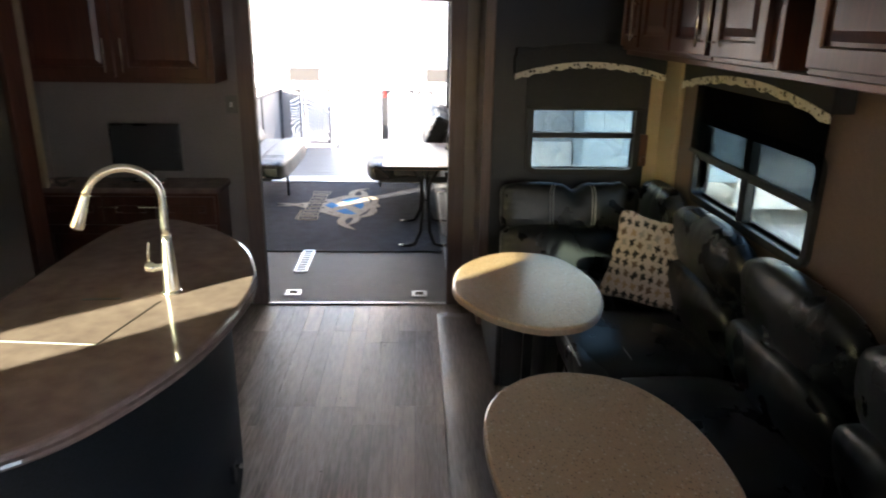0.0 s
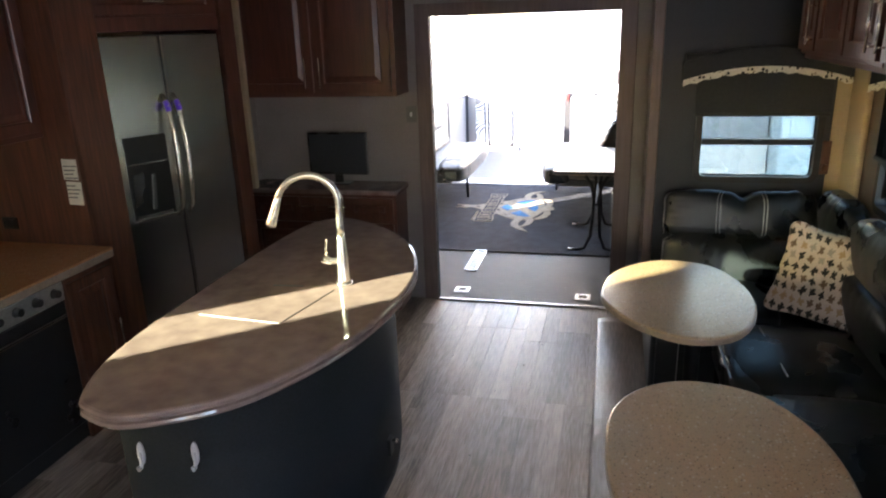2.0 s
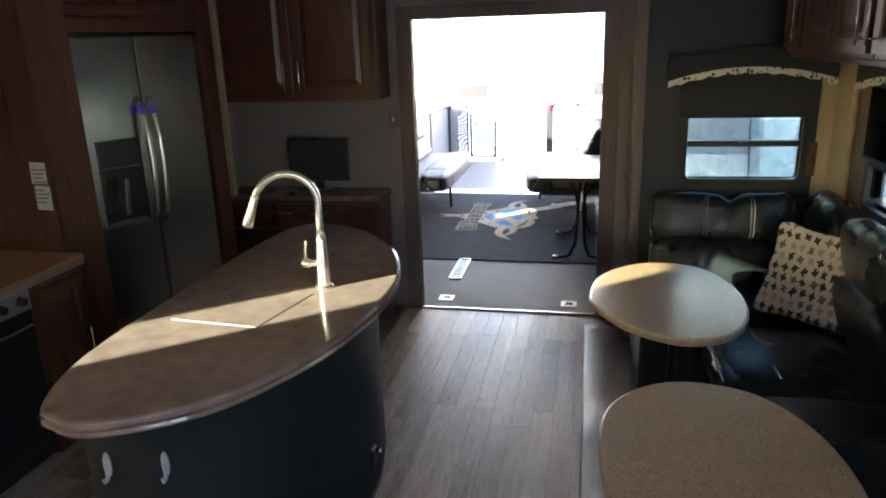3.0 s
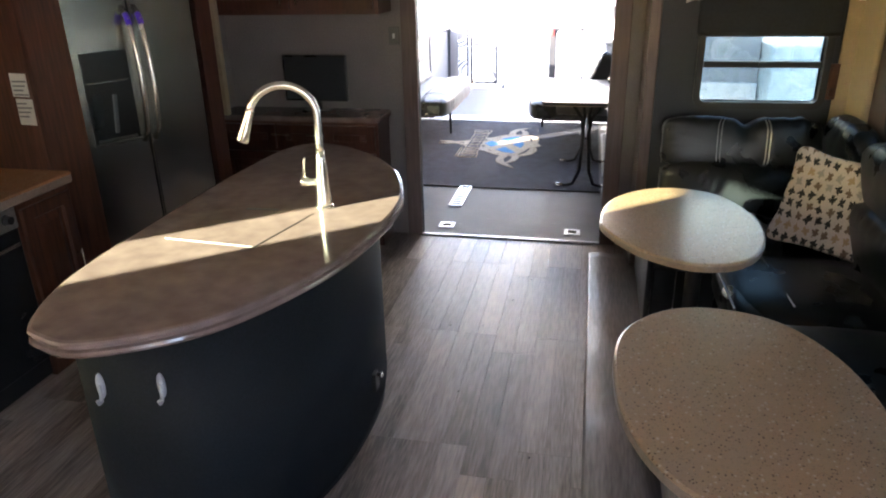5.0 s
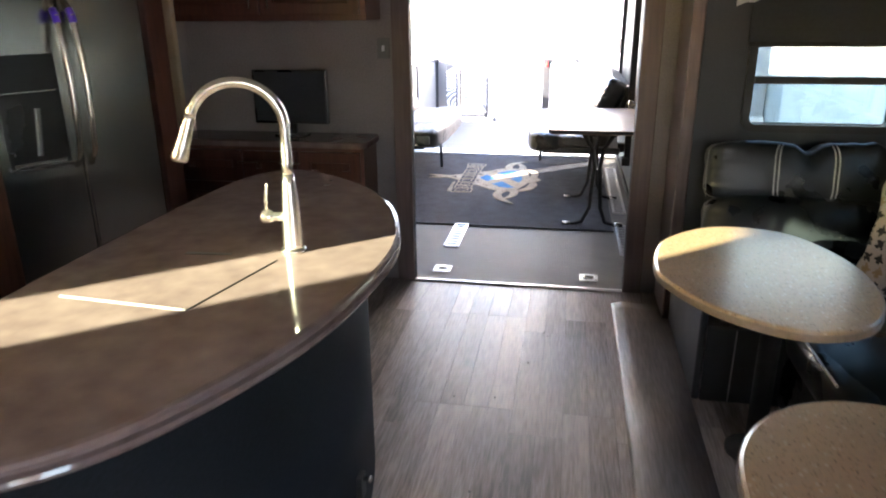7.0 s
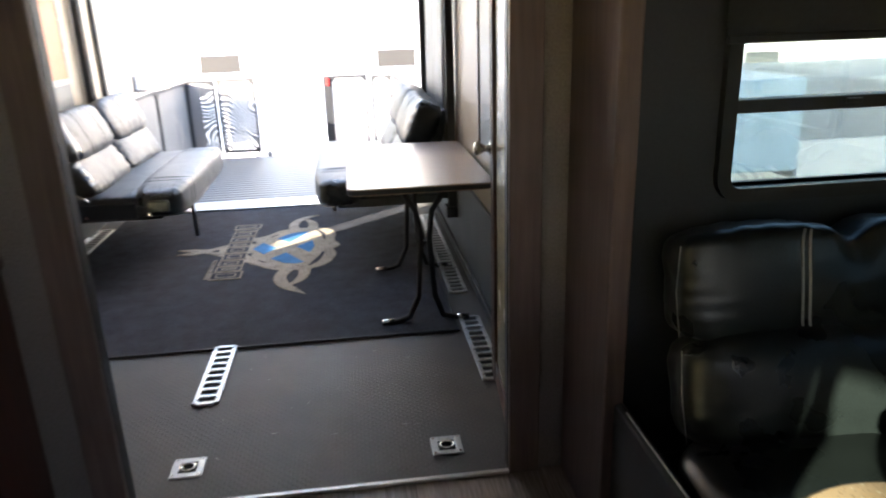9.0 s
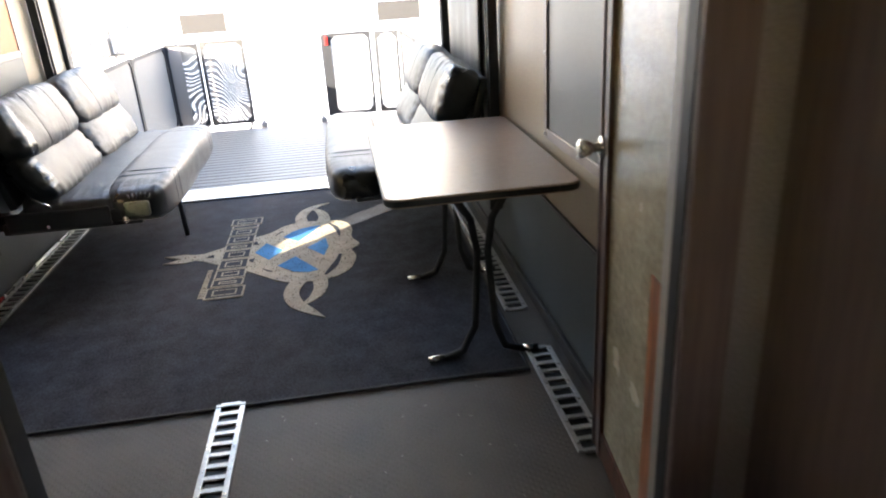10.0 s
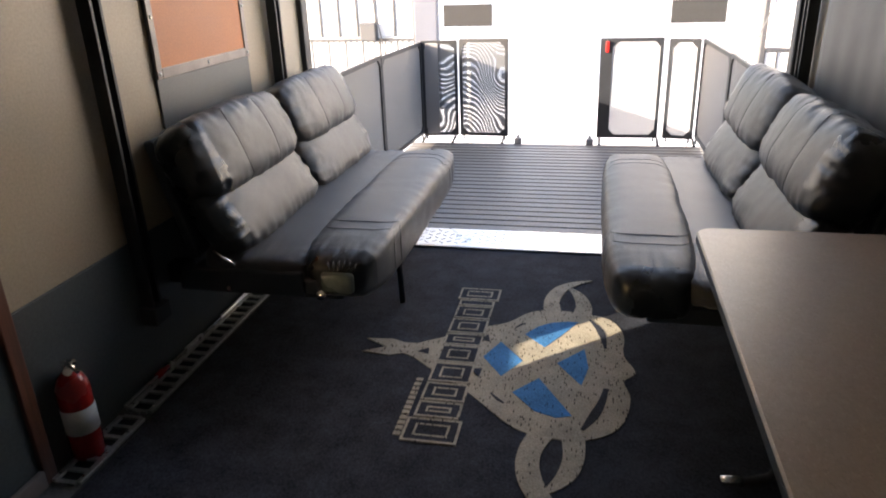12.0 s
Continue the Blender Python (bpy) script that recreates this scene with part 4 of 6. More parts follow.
# right overhead cabinets, one unit per bay
for y0, y1, drs in ((-0.70, -1.86, [(0.02, 0.30, 0.27), (0.33, 0.74, None), (0.76, 1.14, 1.11)]),
                    (-1.87, -2.36, [(0.02, 0.42, 0.05)]),
                    (-2.53, -3.56, [(0.02, 0.50, 0.46), (0.53, 1.01, 0.57)]),
                    (-3.58, -4.7, [(0.02, 0.54, 0.5), (0.57, 1.09, 0.61)])):
    build_cabinet("overhead_cabinet", y0 - y1, 0.36, 0.58, [(a, b, 0.02, 0.56, hx) for a, b, hx in drs],
                  pose(2.10, y0, 1.74, 0, 0, -90), "dark cherry overhead cabinet with raised-panel doors above the sofa")
structure("trim_cabinet_rail", box(2.12, -4.7, 1.715, 2.15, -0.70, 1.738, 0.003), DARKWOOD_H, "narrow light rail under the overhead cabinets")

# left of the doorway: desk, upper cabinet
build_cabinet("wall_cabinet", 1.12, 0.28, 0.82, [(0.03, 0.56, 0.03, 0.79, 0.52), (0.58, 1.09, 0.03, 0.79, 0.62)], pose(-1.28, -0.29, 1.50),
              "dark cherry wall cabinet with two doors above the desk")
desk = build_cabinet("desk_cabinet", 1.10, 0.26, 0.845, [(0.02, 0.40, 0.66, 0.82, None), (0.42, 0.72, 0.66, 0.82, None), (0.74, 1.08, 0.66, 0.82, None),
                                                         (0.02, 0.54, 0.08, 0.64, 0.5), (0.56, 1.08, 0.08, 0.64, 0.6)], pose(-1.31, -0.265, 0),
                     "dark cherry desk cabinet with drawers beside the doorway", handle="mid")
for x in (-0.86, -0.62):
    part("handle", bar_handle(0.76, -0.022, x + 1.31 - .06, x + 1.31 + .06, "x"), CHROME, desk, "brushed nickel bar handle").matrix_parent_inverse = Matrix()
(solid("desk_counter", profile_slab(rounded(-1.32, -0.305, -0.185, -0.002, 0.04), [(0.004, .846), (0, .85), (0, .874), (.005, .88)]), ISTONE,
             "brown stone desk top beside the doorway", "countertop"))
mon = thing("monitor", (-.67, -.1, .88), "small black flat screen standing on the desk", "monitor")
part("screen", box(-0.885, -0.115, 0.945, -0.45, -0.085, 1.24, .006), PLASTIC, mon)
part("display", box(-0.872, -0.1175, 0.96, -0.463, -0.1155, 1.228), SHADE, mon, "dark display")
part("stand", joined(box(-0.70, -0.11, 0.88, -0.64, -0.09, 0.95), box(-.76, -.15, .88, -.58, -.05, .888, .003)), PLASTIC, mon)
sw = thing("light_switch", (-.15, 0, 1.35), "small grey wall switch beside the doorway", "switch")
part("plate", box(-0.185, -0.008, 1.295, -0.115, -0.001, 1.405, .003), GREYPL, sw)
part("toggle", box(-0.158, -0.014, 1.335, -0.142, -0.008, 1.365, .002), WHITEP, sw)
structure("trim_nook", box(-1.255, -0.352, 0.884, -1.18, -0.315, 2.33, .012), TANWALL, "pale tan trim strip beside the desk nook")
structure("wall_nook", box(-1.345, -0.30, 0.0, -1.316, 0.0, 2.34), DOORWALL, "dark side of the desk nook")


# ---------------------------------------------------------------- fridge in its surround
def build_fridge(m):
    e = thing("refrigerator", (0, 0, 0), "stainless side-by-side refrigerator with ice dispenser and bar handles", "refrigerator")
    part("case", box(0.0, 0.05, 0.05, 0.83, 0.62, 1.92, .006), DARKSTEEL, e)
    left = part("door", box(0.006, -0.02, 0.09, 0.436, 0.045, 1.93, .01, 3), STEEL, e)
    right = part("door", box(0.444, -0.02, 0.09, 0.824, 0.045, 1.93, .01, 3), STEEL, e)
    for x, d in ((0.404, left), (0.472, right)):
        part("handle", rod([(x, -0.02, 0.90), (x, -0.072, 0.97), (x, -0.092, 1.12), (x, -0.098, 1.25), (x, -0.090, 1.40), (x, -0.066, 1.54), (x, -0.02, 1.60)], .014, 12), CHROME, d, smooth=True)
        # violet sleeve: a coloured reflection on the handle, put in as colour
        part("film_scrap", rod([(x, -0.073, 1.51), (x, -0.064, 1.54), (x, -0.048, 1.566)], .0155, 12, radii=[.0148, .0158, .0148]), VIOLETGLINT, d, "violet reflection painted on the handle", True)
    disp = part("dispenser", box(0.13, -0.026, 1.24, 0.385, -0.018, 1.39, .004), PLASTIC, left, "black dispenser panel")
    part("dispenser_bay", joined(box(0.13, -0.024, 0.93, 0.145, -0.018, 1.24), box(0.37, -0.024, 0.93, 0.385, -0.018, 1.24), box(0.145, -0.0235, 0.945, 0.37, -0.0205, 1.235)), PLASTIC, left, "dark dispenser recess")
    part("dispenser_shelf", box(0.128, -0.05, 0.915, 0.387, -0.018, 0.932, .004), STEEL, left)
    part("paddle", moved(box(-.012, -.006, 0, .012, .006, .2, .004), pose(0.255, -0.03, 0.97, 0, 6, 0)), DARKSTEEL, left)
    part("kick_grille", box(0.01, 0.01, 0.0, 0.82, 0.05, 0.085, .003), PLASTIC, e)
    e.matrix_world = m


FR = pose(-1.49, -1.46, 0, 0, 0, 65)
build_fridge(FR)
sur = thing("fridge_surround", (0, 0, 0), "dark cherry cabinet surround built round the refrigerator", "cabinet")
part("side_panel", box(-0.13, -0.03, 0.0, -0.012, 0.64, 2.33, .004), DARKWOOD, sur)
part("side_panel", box(0.842, -0.03, 0.0, 0.94, 0.64, 2.33, .004), DARKWOOD, sur)
part("header", box(-0.012, -0.01, 1.945, 0.842, 0.62, 2.02, .003), DARKWOOD, sur)
f_, p_ = raised_door(0.83, 0.28, DARKWOOD)
dr_ = part("door", moved(f_, pose(0.0, -0.0, 2.03)), DARKWOOD, sur)
part("panel", moved(p_, pose(0.0, -0.0, 2.03)), DARKWOOD, dr_)
part("handle", bar_handle(2.10, -0.022, 0.36, 0.48, "x"), CHROME, dr_, "small bar handle")
part("box", box(-0.012, 0.0, 2.02, 0.842, 0.62, 2.33), DARKWOOD, sur)
sur.matrix_world = FR
structure("wall_panel_kitchen", box(LEFT_X, -1.72, 0, -1.40, -1.69, 2.34), BROWNWOOD, "reddish brown wood end panel beside the counter")
structure("wall_panel_filler", moved(box(0, -0.015, 0, 0.30, 0.015, 2.34), pose(-1.53, -1.70, 0, 0, 0, 65)), BROWNWOOD, "reddish brown wood filler panel")
note = thing("paper_notice", (-1.45, -1.73, 1.25), "pale paper notice taped to the wood panel", "notice")
part("sheet", moved(box(0, -0.003, 0, 0.085, 0, 0.105), pose(-1.50, -1.722, 1.245, 0, 2, 0)), PAPER, note)
part("sheet", moved(box(0, -0.003, 0, 0.085, 0, 0.12), pose(-1.495, -1.7225, 1.115, 0, 2, 0)), PAPER, note)
part("ink_bars", joined(*[box(-1.488, -1.7275, 1.15 + k * .02, -1.488 + .05 + .012 * (k % 3), -1.7262, 1.156 + k * .02) for k in range(9) if k != 4]), GREYPL, note, "grey bars of unreadable print")

out_ = thing("wall_outlet", (-1.89, -1.725, 1.0), "small black power outlet on the wood panel", "outlet")
part("plate", box(-1.935, -1.7275, .97, -1.845, -1.7205, 1.035, .002), PLASTIC, out_)
for x in (-1.91, -1.87):
    part("socket", box(x - .013, -1.7295, .982, x + .013, -1.728, 1.023, .003), BLACK, out_)

# ---------------------------------------------------------------- kitchen counter with stove
build_cabinet("counter_cabinet", 0.34, 0.80, 0.85, [(0.02, 0.32, 0.08, 0.82, 0.28)], pose(-1.30, -2.09, 0, 0, 0, 90), "brown wood counter cabinet beside the stove", BROWNWOOD, handle="mid")
build_cabinet("counter_cabinet", 1.30, 0.80, 0.85, [(0.02, 0.64, 0.08, 0.82, 0.6), (0.66, 1.28, 0.08, 0.82, 0.7)], pose(-1.30, -4.02, 0, 0, 0, 90), "brown wood counter cabinet along the side wall", BROWNWOOD, handle="mid")
kc = thing("kitchen_counter", (-1.7, -2.9, .85), "sand-coloured stone counter along the side wall", "countertop")
part("slab", profile_slab(rounded(-2.14, -4.03, -1.27, -1.725, 0.03), [(0.004, .889), (0, .892), (.006, .9)]), COUNTER, kc)
part("edge_band", profile_slab(rounded(-2.138, -4.028, -1.272, -1.727, 0.03), [(0.006, .851), (0, .856), (0, .888)]), EDGE, kc, "dull brown moulded edge")
build_cabinet("wall_cabinet", 1.16, 0.575, 0.87, [(0.02, 0.57, 0.03, 0.84, 0.53), (0.59, 1.14, 0.03, 0.84, 0.63)], pose(-1.565, -2.89, 1.46, 0, 0, 90),
              "dark cherry wall cabinet above the kitchen counter")
stv = thing("stove", (-1.6, -2.4, 0), "black oven with a steel knob panel under the counter", "stove")
part("case", box(-2.05, -2.68, 0.02, -1.31, -2.10, 0.85), PLASTIC, stv)
part("knob_panel", box(-1.312, -2.68, 0.755, -1.285, -2.10, 0.848, .004), GALV, stv, "brushed steel knob panel")
part("oven_door", box(-1.315, -2.67, 0.12, -1.28, -2.11, 0.755, .008), PLASTIC, stv, "black glass oven door")
for k in range(5):
    part("knob", moved(rod([(0, 0, 0), (0.006, 0, 0), (0.028, 0, 0)], .02, 14, radii=[.024, .021, .018]), pose(-1.286, -2.16 - k * .11, 0.806)), PLASTIC, stv)
part("oven_handle", rod([(-1.25, -2.62, .70), (-1.25, -2.16, .70)], .01, 10), STEEL, stv)

# ---------------------------------------------------------------- slide-out floor flap
fl = bmesh.new()
rows_ = []
for k in range(61):
    y = -0.2 - k * 0.08
    b = 0.010 * noise.noise(Vector((0, y * 3, 1))) + 0.007 * noise.noise(Vector((0, y * 11, 4)))
    rows_.append([fl.verts.new(c) for c in ((1.15, y, 0.004), (1.165, y, 0.009 + b * .5), (1.22, y, 0.018 + b), (1.29, y, 0.013 + b * .6), (1.43, y, 0.010))])
for A, B in zip(rows_, rows_[1:]):
    for k in range(4):
        fl.faces.new((A[k], A[k + 1], B[k + 1], B[k]))
flap = solid("slide_flap", fl, FLAP, "bulging vinyl flap over the slide-out floor joint", "floor flap", kind="structure", smooth=True)
sol = flap.modifiers.new("thick", 'SOLIDIFY')
sol.thickness, sol.offset = 0.004, -1

# ---------------------------------------------------------------- doorway: hinged door swung into the garage
DM = pose(1.262, 0.085, 0, 0, 0, 84.5)   # local x runs from the hinge to the free edge
gd = thing("door_1", (0, 0, 0), "dark framed door with pebbled glass, swung open into the garage", "door", kind="structure")
part("stile", box(-0.02, -0.018, 0.04, 0.05, 0.018, 1.96, .003), ALUSTILE, gd, "pale grey hinge stile")
part("stile", box(0.455, -0.018, 0.04, 0.53, 0.018, 1.96, .003), BROWNWOOD, gd, "reddish brown lock stile")
part("edge_strip", box(0.452, 0.0185, 0.04, 0.484, 0.024, 1.96, .002), TRIMWOOD, gd)
part("edge_strip", box(0.518, 0.0185, 0.04, 0.532, 0.024, 1.96, .002), TRIMWOOD, gd)
part("rail", box(0.05, -0.018, 0.04, 0.455, 0.018, 0.13, .003), BROWNWOOD, gd, "orange-brown bottom rail")
part("rail", box(0.05, -0.018, 1.88, 0.455, 0.018, 1.96, .003), TRIMWOOD, gd)
part("panel", box(0.05, -0.010, 0.13, 0.455, 0.010, 1.88), OBSCURE, gd, "pebbled obscure glass panel")
part("inner_strip", box(0.05, -0.014, 0.13, 0.12, 0.014, 0.80, .002), ORANGEWOOD, gd, "orange-brown wood strip")
part("knob", moved(joined(rod([(0, 0.019, 0), (0, 0.026, 0)], .03, 18), rod([(0, 0.026, 0), (0, 0.045, 0), (0, 0.06, 0), (0, 0.078, 0), (0, 0.085, 0)], .014, 18, radii=[.014, .012, .022, .026, .018])),
                        pose(0.502, 0.003, 0.99)), CHROME, gd, "round nickel door knob", True)
gd.matrix_world = DM
structure("trim_garage_jamb", joined(box(DW + .004, 0.042, 0, DW + .06, 0.054, 2.0, .003), box(-.06, 0.042, 0, -0.004, 0.07, 2.0, .003)), BLACK, "black door jamb on the garage side")
structure("trim_jamb_strip", joined(box(-0.004, 0.001, 0, 0.002, 0.039, 1.98), box(DW - .002, 0.001, 0.013, DW + .004, 0.039, 1.98)), BLACK, "thin black strips inside the doorway")

# ---------------------------------------------------------------- garage fixtures
def e_track(x, y0, y1, group="tie-down tracks", w=0.105):
    e = thing("tie_down_track", (x, (y0 + y1) / 2, 0), "slotted zinc tie-down track screwed to the garage floor", "tie-down track", group)
    n = max(3, round((y1 - y0) / 0.058))
    step = (y1 - y0) / n
    bms = [box(x - w / 2, y0, 0.0, x - w / 2 + .019, y1, .012, .002), box(x + w / 2 - .019, y0, 0.0, x + w / 2, y1, .012, .002)]
    for k in range(n + 1):
        yy = y0 + k * step
        bms.append(box(x - w / 2 + .018, yy - .0085, 0.001, x + w / 2 - .018, yy + .0085, .011))
    part("rail", joined(*bms), GALV, e)
    # thin black sheet under the rungs: slot shade put in as colour
    part("bed", box(x - w / 2 + .004, y0 + .002, 0.0002, x + w / 2 - .004, y1 - .002, .003), BLACK, e, "flat black bed painting the shade inside the slots")
    for k in range(0, n, 2):
        for sx in (-1, 1):
            part("screw", moved(rod([(0, 0, 0), (0, 0, .0025)], .005, 8), pose(x + sx * (w / 2 - .011), y0 + (k + .5) * step, .0115)), CHROME, e)


e_track(0.113, 0.63, 1.15)
e_track(1.30, 0.62, 1.27)
e_track(1.30, 1.62, 3.25)
e_track(-1.115, 1.72, 2.06)
e_track(-1.115, 2.10, 3.40)


def floor_ring(x, y):
    e = thing("tie_down_ring", (x, y, 0), "square zinc tie-down ring plate recessed in the floor", "tie-down ring", "floor tie-down rings")
    part("plate", joined(*[box(x + a * .055 - .012, y - .055, 0, x + a * .055 + .012, y + .055, .006, .002) for a in (-.78, .78)],
                         *[box(x - .031, y + a * .055 - .012, 0, x + .031, y + a * .055 + .012, .006, .002) for a in (-.78, .78)]), GALV, e)
    part("dish", box(x - .034, y - .034, 0.0003, x + .034, y + .034, .0025), BLACK, e, "dark recess")
    part("ring", rod([(x + .024 * math.cos(a / 18 * math.tau), y + .02 * math.sin(a / 18 * math.tau), .007) for a in range(18)], .0045, 8, True), CHROME, e, smooth=True)
    for a in (-1, 1):
        for b in (-1, 1):
            part("screw", moved(rod([(0, 0, 0), (0, 0, .002)], .005, 8), pose(x + a * .044, y + b * .044, .006)), CHROME, e)


floor_ring(0.133, 0.2)
floor_ring(1.035, 0.178)

# carpet mat with woven emblem
mat_ = thing("garage_mat", (0.09, 2.45, 0), "black carpet mat with a tan and blue woven horned emblem", "mat")
mt = bmesh.new()
gx, gy = 40, 46
grid = [[mt.verts.new((-1.04 + 2.26 * i / gx, 1.14 + 2.63 * j / gy - 0.02 * i / gx, 0.010 + 0.0022 * noise.noise(Vector((i * .3, j * .3, 0))))) for j in range(gy + 1)] for i in range(gx + 1)]
for i in range(gx):
    for j in range(gy):
        mt.faces.new((grid[i][j], grid[i + 1][j], grid[i + 1][j + 1], grid[i][j + 1]))
part("carpet", mt, CARPET, mat_)
part("edge_binding", joined(box(-1.045, 1.128, 0, 1.225, 1.138, .013, .003), box(-1.05, 1.13, 0, -1.04, 3.77, .012, .003), box(1.22, 1.12, 0, 1.23, 3.75, .012, .003)), RUBBER, mat_)
EZ = 0.0135


def smooth_plate(ctrl, z0, z1, per=5):
    return plate([(p.x, p.y) for p in smooth_loop(ctrl, per)], z0, z1)


part("emblem_head", smooth_plate([(-0.12, 2.79), (0.02, 2.89), (0.12, 2.95), (0.20, 3.05), (0.30, 3.09), (0.47, 3.07), (0.56, 3.02), (0.605, 2.90), (0.60, 2.74), (0.64, 2.62),
                                  (0.595, 2.55), (0.615, 2.44), (0.575, 2.27), (0.46, 2.18), (0.30, 2.18), (0.20, 2.23), (0.05, 2.38), (-0.12, 2.52), (-0.23, 2.62),
                                  (-0.24, 2.70)], 0.009, EZ, 4), CARPETTAN, mat_, "tan woven emblem")
part("emblem_tail", plate([(-0.21, 2.715), (-0.28, 2.712), (-0.34, 2.735), (-0.45, 2.725), (-0.35, 2.67), (-0.44, 2.62), (-0.32, 2.607), (-0.27, 2.63), (-0.21, 2.60)], 0.009, EZ + .0004), CARPETTAN, mat_, "tan woven emblem tail")
part("emblem_gap", plate([(-0.215, 2.65), (-0.175, 2.685), (-0.165, 2.635)], 0.011, EZ + .001), CARPET, mat_, "black woven gap")


def bent(ctrl, per=5):
    """Open smooth line through control points (x, y, width)."""
    pts = [Vector(c) for c in ctrl]
    out = []
    for i in range(len(pts) - 1):
        p0, p1, p2_, p3 = pts[max(i - 1, 0)], pts[i], pts[i + 1], pts[min(i + 2, len(pts) - 1)]
        for s in range(per):
            t = s / per
            out.append(0.5 * (2 * p1 + (p2_ - p0) * t + (2 * p0 - 5 * p1 + 4 * p2_ - p3) * t * t + (3 * p1 - p0 - 3 * p2_ + p3) * t ** 3))
    return out + [pts[-1]]


def horn(ctrl, z1=EZ + .0008):
    """A curved band of changing width let into the carpet."""
    c = bent(ctrl)
    bm = bmesh.new()
    rows = []
    for i, p in enumerate(c):
        a, b = c[max(0, i - 1)], c[min(len(c) - 1, i + 1)]
        t = Vector((b.x - a.x, b.y - a.y)).normalized()
        w = max(p.z, .004) / 2
        rows.append([bm.verts.new(q) for q in ((p.x - t.y * w, p.y + t.x * w, .009), (p.x - t.y * w, p.y + t.x * w, z1), (p.x + t.y * w, p.y - t.x * w, z1), (p.x + t.y * w, p.y - t.x * w, .009))])
    for A, B in zip(rows, rows[1:]):
        for k in range(4):
            bm.faces.new((A[k], A[(k + 1) % 4], B[(k + 1) % 4], B[k]))
    bm.faces.new(rows[0])
    bm.faces.new(rows[-1])
    return bm


part("emblem_horn", horn([(0.305, 3.05, .08), (0.293, 3.19, .07), (0.325, 3.31, .062), (0.39, 3.385, .04), (0.47, 3.43, .004)]), CARPETTAN, mat_, "tan woven horn")
part("emblem_horn", horn([(0.43, 3.04, .085), (0.437, 3.15, .07), (0.41, 3.26, .05), (0.355, 3.35, .008)], EZ + .001), CARPETTAN, mat_, "tan woven horn")
part("emblem_horn", horn([(0.33, 2.22, .085), (0.292, 2.11, .075), (0.29, 2.01, .075), (0.325, 1.91, .07), (0.385, 1.83, .045), (0.45, 1.75, .004)]), CARPETTAN, mat_, "tan woven horn")
part("emblem_horn", horn([(0.42, 2.22, .08), (0.428, 2.09, .068), (0.405, 1.99, .055), (0.345, 1.905, .012)], EZ + .001), CARPETTAN, mat_, "tan woven horn")
part("emblem_brow", horn([(0.465, 3.02, .008), (0.50, 2.95, .024), (0.52, 2.88, .026), (0.53, 2.78, .01)], EZ + .002), CARPET, mat_, "black woven eye slit")
part("emblem_brow", horn([(0.53, 2.49, .018), (0.517, 2.41, .026), (0.49, 2.32, .034), (0.45, 2.23, .012)], EZ + .002), CARPET, mat_, "black woven eye slit")
part("emblem_brow", horn([(0.155, 2.90, .004), (0.175, 2.93, .010), (0.195, 2.95, .004)], EZ + .002), CARPET, mat_, "thin black woven slit")
part("emblem_brow", horn([(0.12, 2.40, .004), (0.15, 2.365, .010), (0.175, 2.345, .004)], EZ + .002), CARPET, mat_, "thin black woven slit")
for q in ([(0.02, 2.78), (0.05, 2.83), (0.065, 2.77)], [(0.02, 2.55), (0.06, 2.50), (0.065, 2.56)]):
    part("emblem_gap", plate(q, 0.011, EZ + .002), CARPET, mat_, "black woven gap")
# shield with a diagonal cross
blue = [[(0.056, 2.646), (0.11, 2.775), (0.212, 2.638), (0.143, 2.517)],
        [(0.202, 2.852), (0.249, 2.924), (0.301, 2.966), (0.362, 2.987), (0.416, 2.989), (0.354, 2.866), (0.291, 2.757)],
        [(0.346, 2.641), (0.448, 2.763), (0.466, 2.624), (0.442, 2.498)], [(0.197, 2.417), (0.285, 2.524), (0.414, 2.304), (0.361, 2.286), (0.287, 2.312)]]
for q in blue:
    part("emblem_field", plate(q, 0.011, EZ + .0016), CARPETBLUE, mat_, "blue woven field")
# name band: ten plain outlined blocks, not lettered, and a small line under it
def hollow(x0, x1, y0, y1, t, z1):
    bm = bmesh.new()
    rings = [[bm.verts.new((x, y, z)) for x, y in ((x0 + d, y0 + d), (x1 - d, y0 + d), (x1 - d, y1 - d), (x0 + d, y1 - d))] for d, z in ((0, .009), (0, z1), (t, z1), (t, .009))]
    for A, B in zip(rings, rings[1:]):
        for k in range(4):
            bm.faces.new((A[k], A[(k + 1) % 4], B[(k + 1) % 4], B[k]))
    return bm


y_top = 3.265
for k, wd in enumerate((0.125, 0.06, 0.125, 0.13, 0.10, 0.135, 0.14, 0.12, 0.10, 0.135)):
    x0, x1 = -0.125 - .015 * (k in (0, 9)), 0.035 + 0.015 * (k in (0, 9))
    part("name_ground", plate([(x0 + .002, y_top - wd + .01), (x1 - .002, y_top - wd + .01), (x1 - .002, y_top), (x0 + .002, y_top)], .0085, EZ + .0012), CARPET, mat_)
    part("name_block", hollow(x0, x1, y_top - wd + .008, y_top, 0.009, EZ + .0022), CARPETTAN, mat_, "tan outlined block of the name band")
    part("name_block", hollow(x0 + .035, x1 - .035, y_top - wd + .038, y_top - .03, 0.008, EZ + .0022), CARPETTAN, mat_, "tan outlined block of the name band") if wd > .09 else None
    y_top -= wd + .002
part("small_line", joined(*[plate([(-0.17, 2.46 - k * .03), (-0.145, 2.46 - k * .03), (-0.145, 2.44 - k * .03), (-0.17, 2.44 - k * .03)], .009, EZ) for k in range(12)]), CARPETTAN, mat_, "row of small unreadable marks")


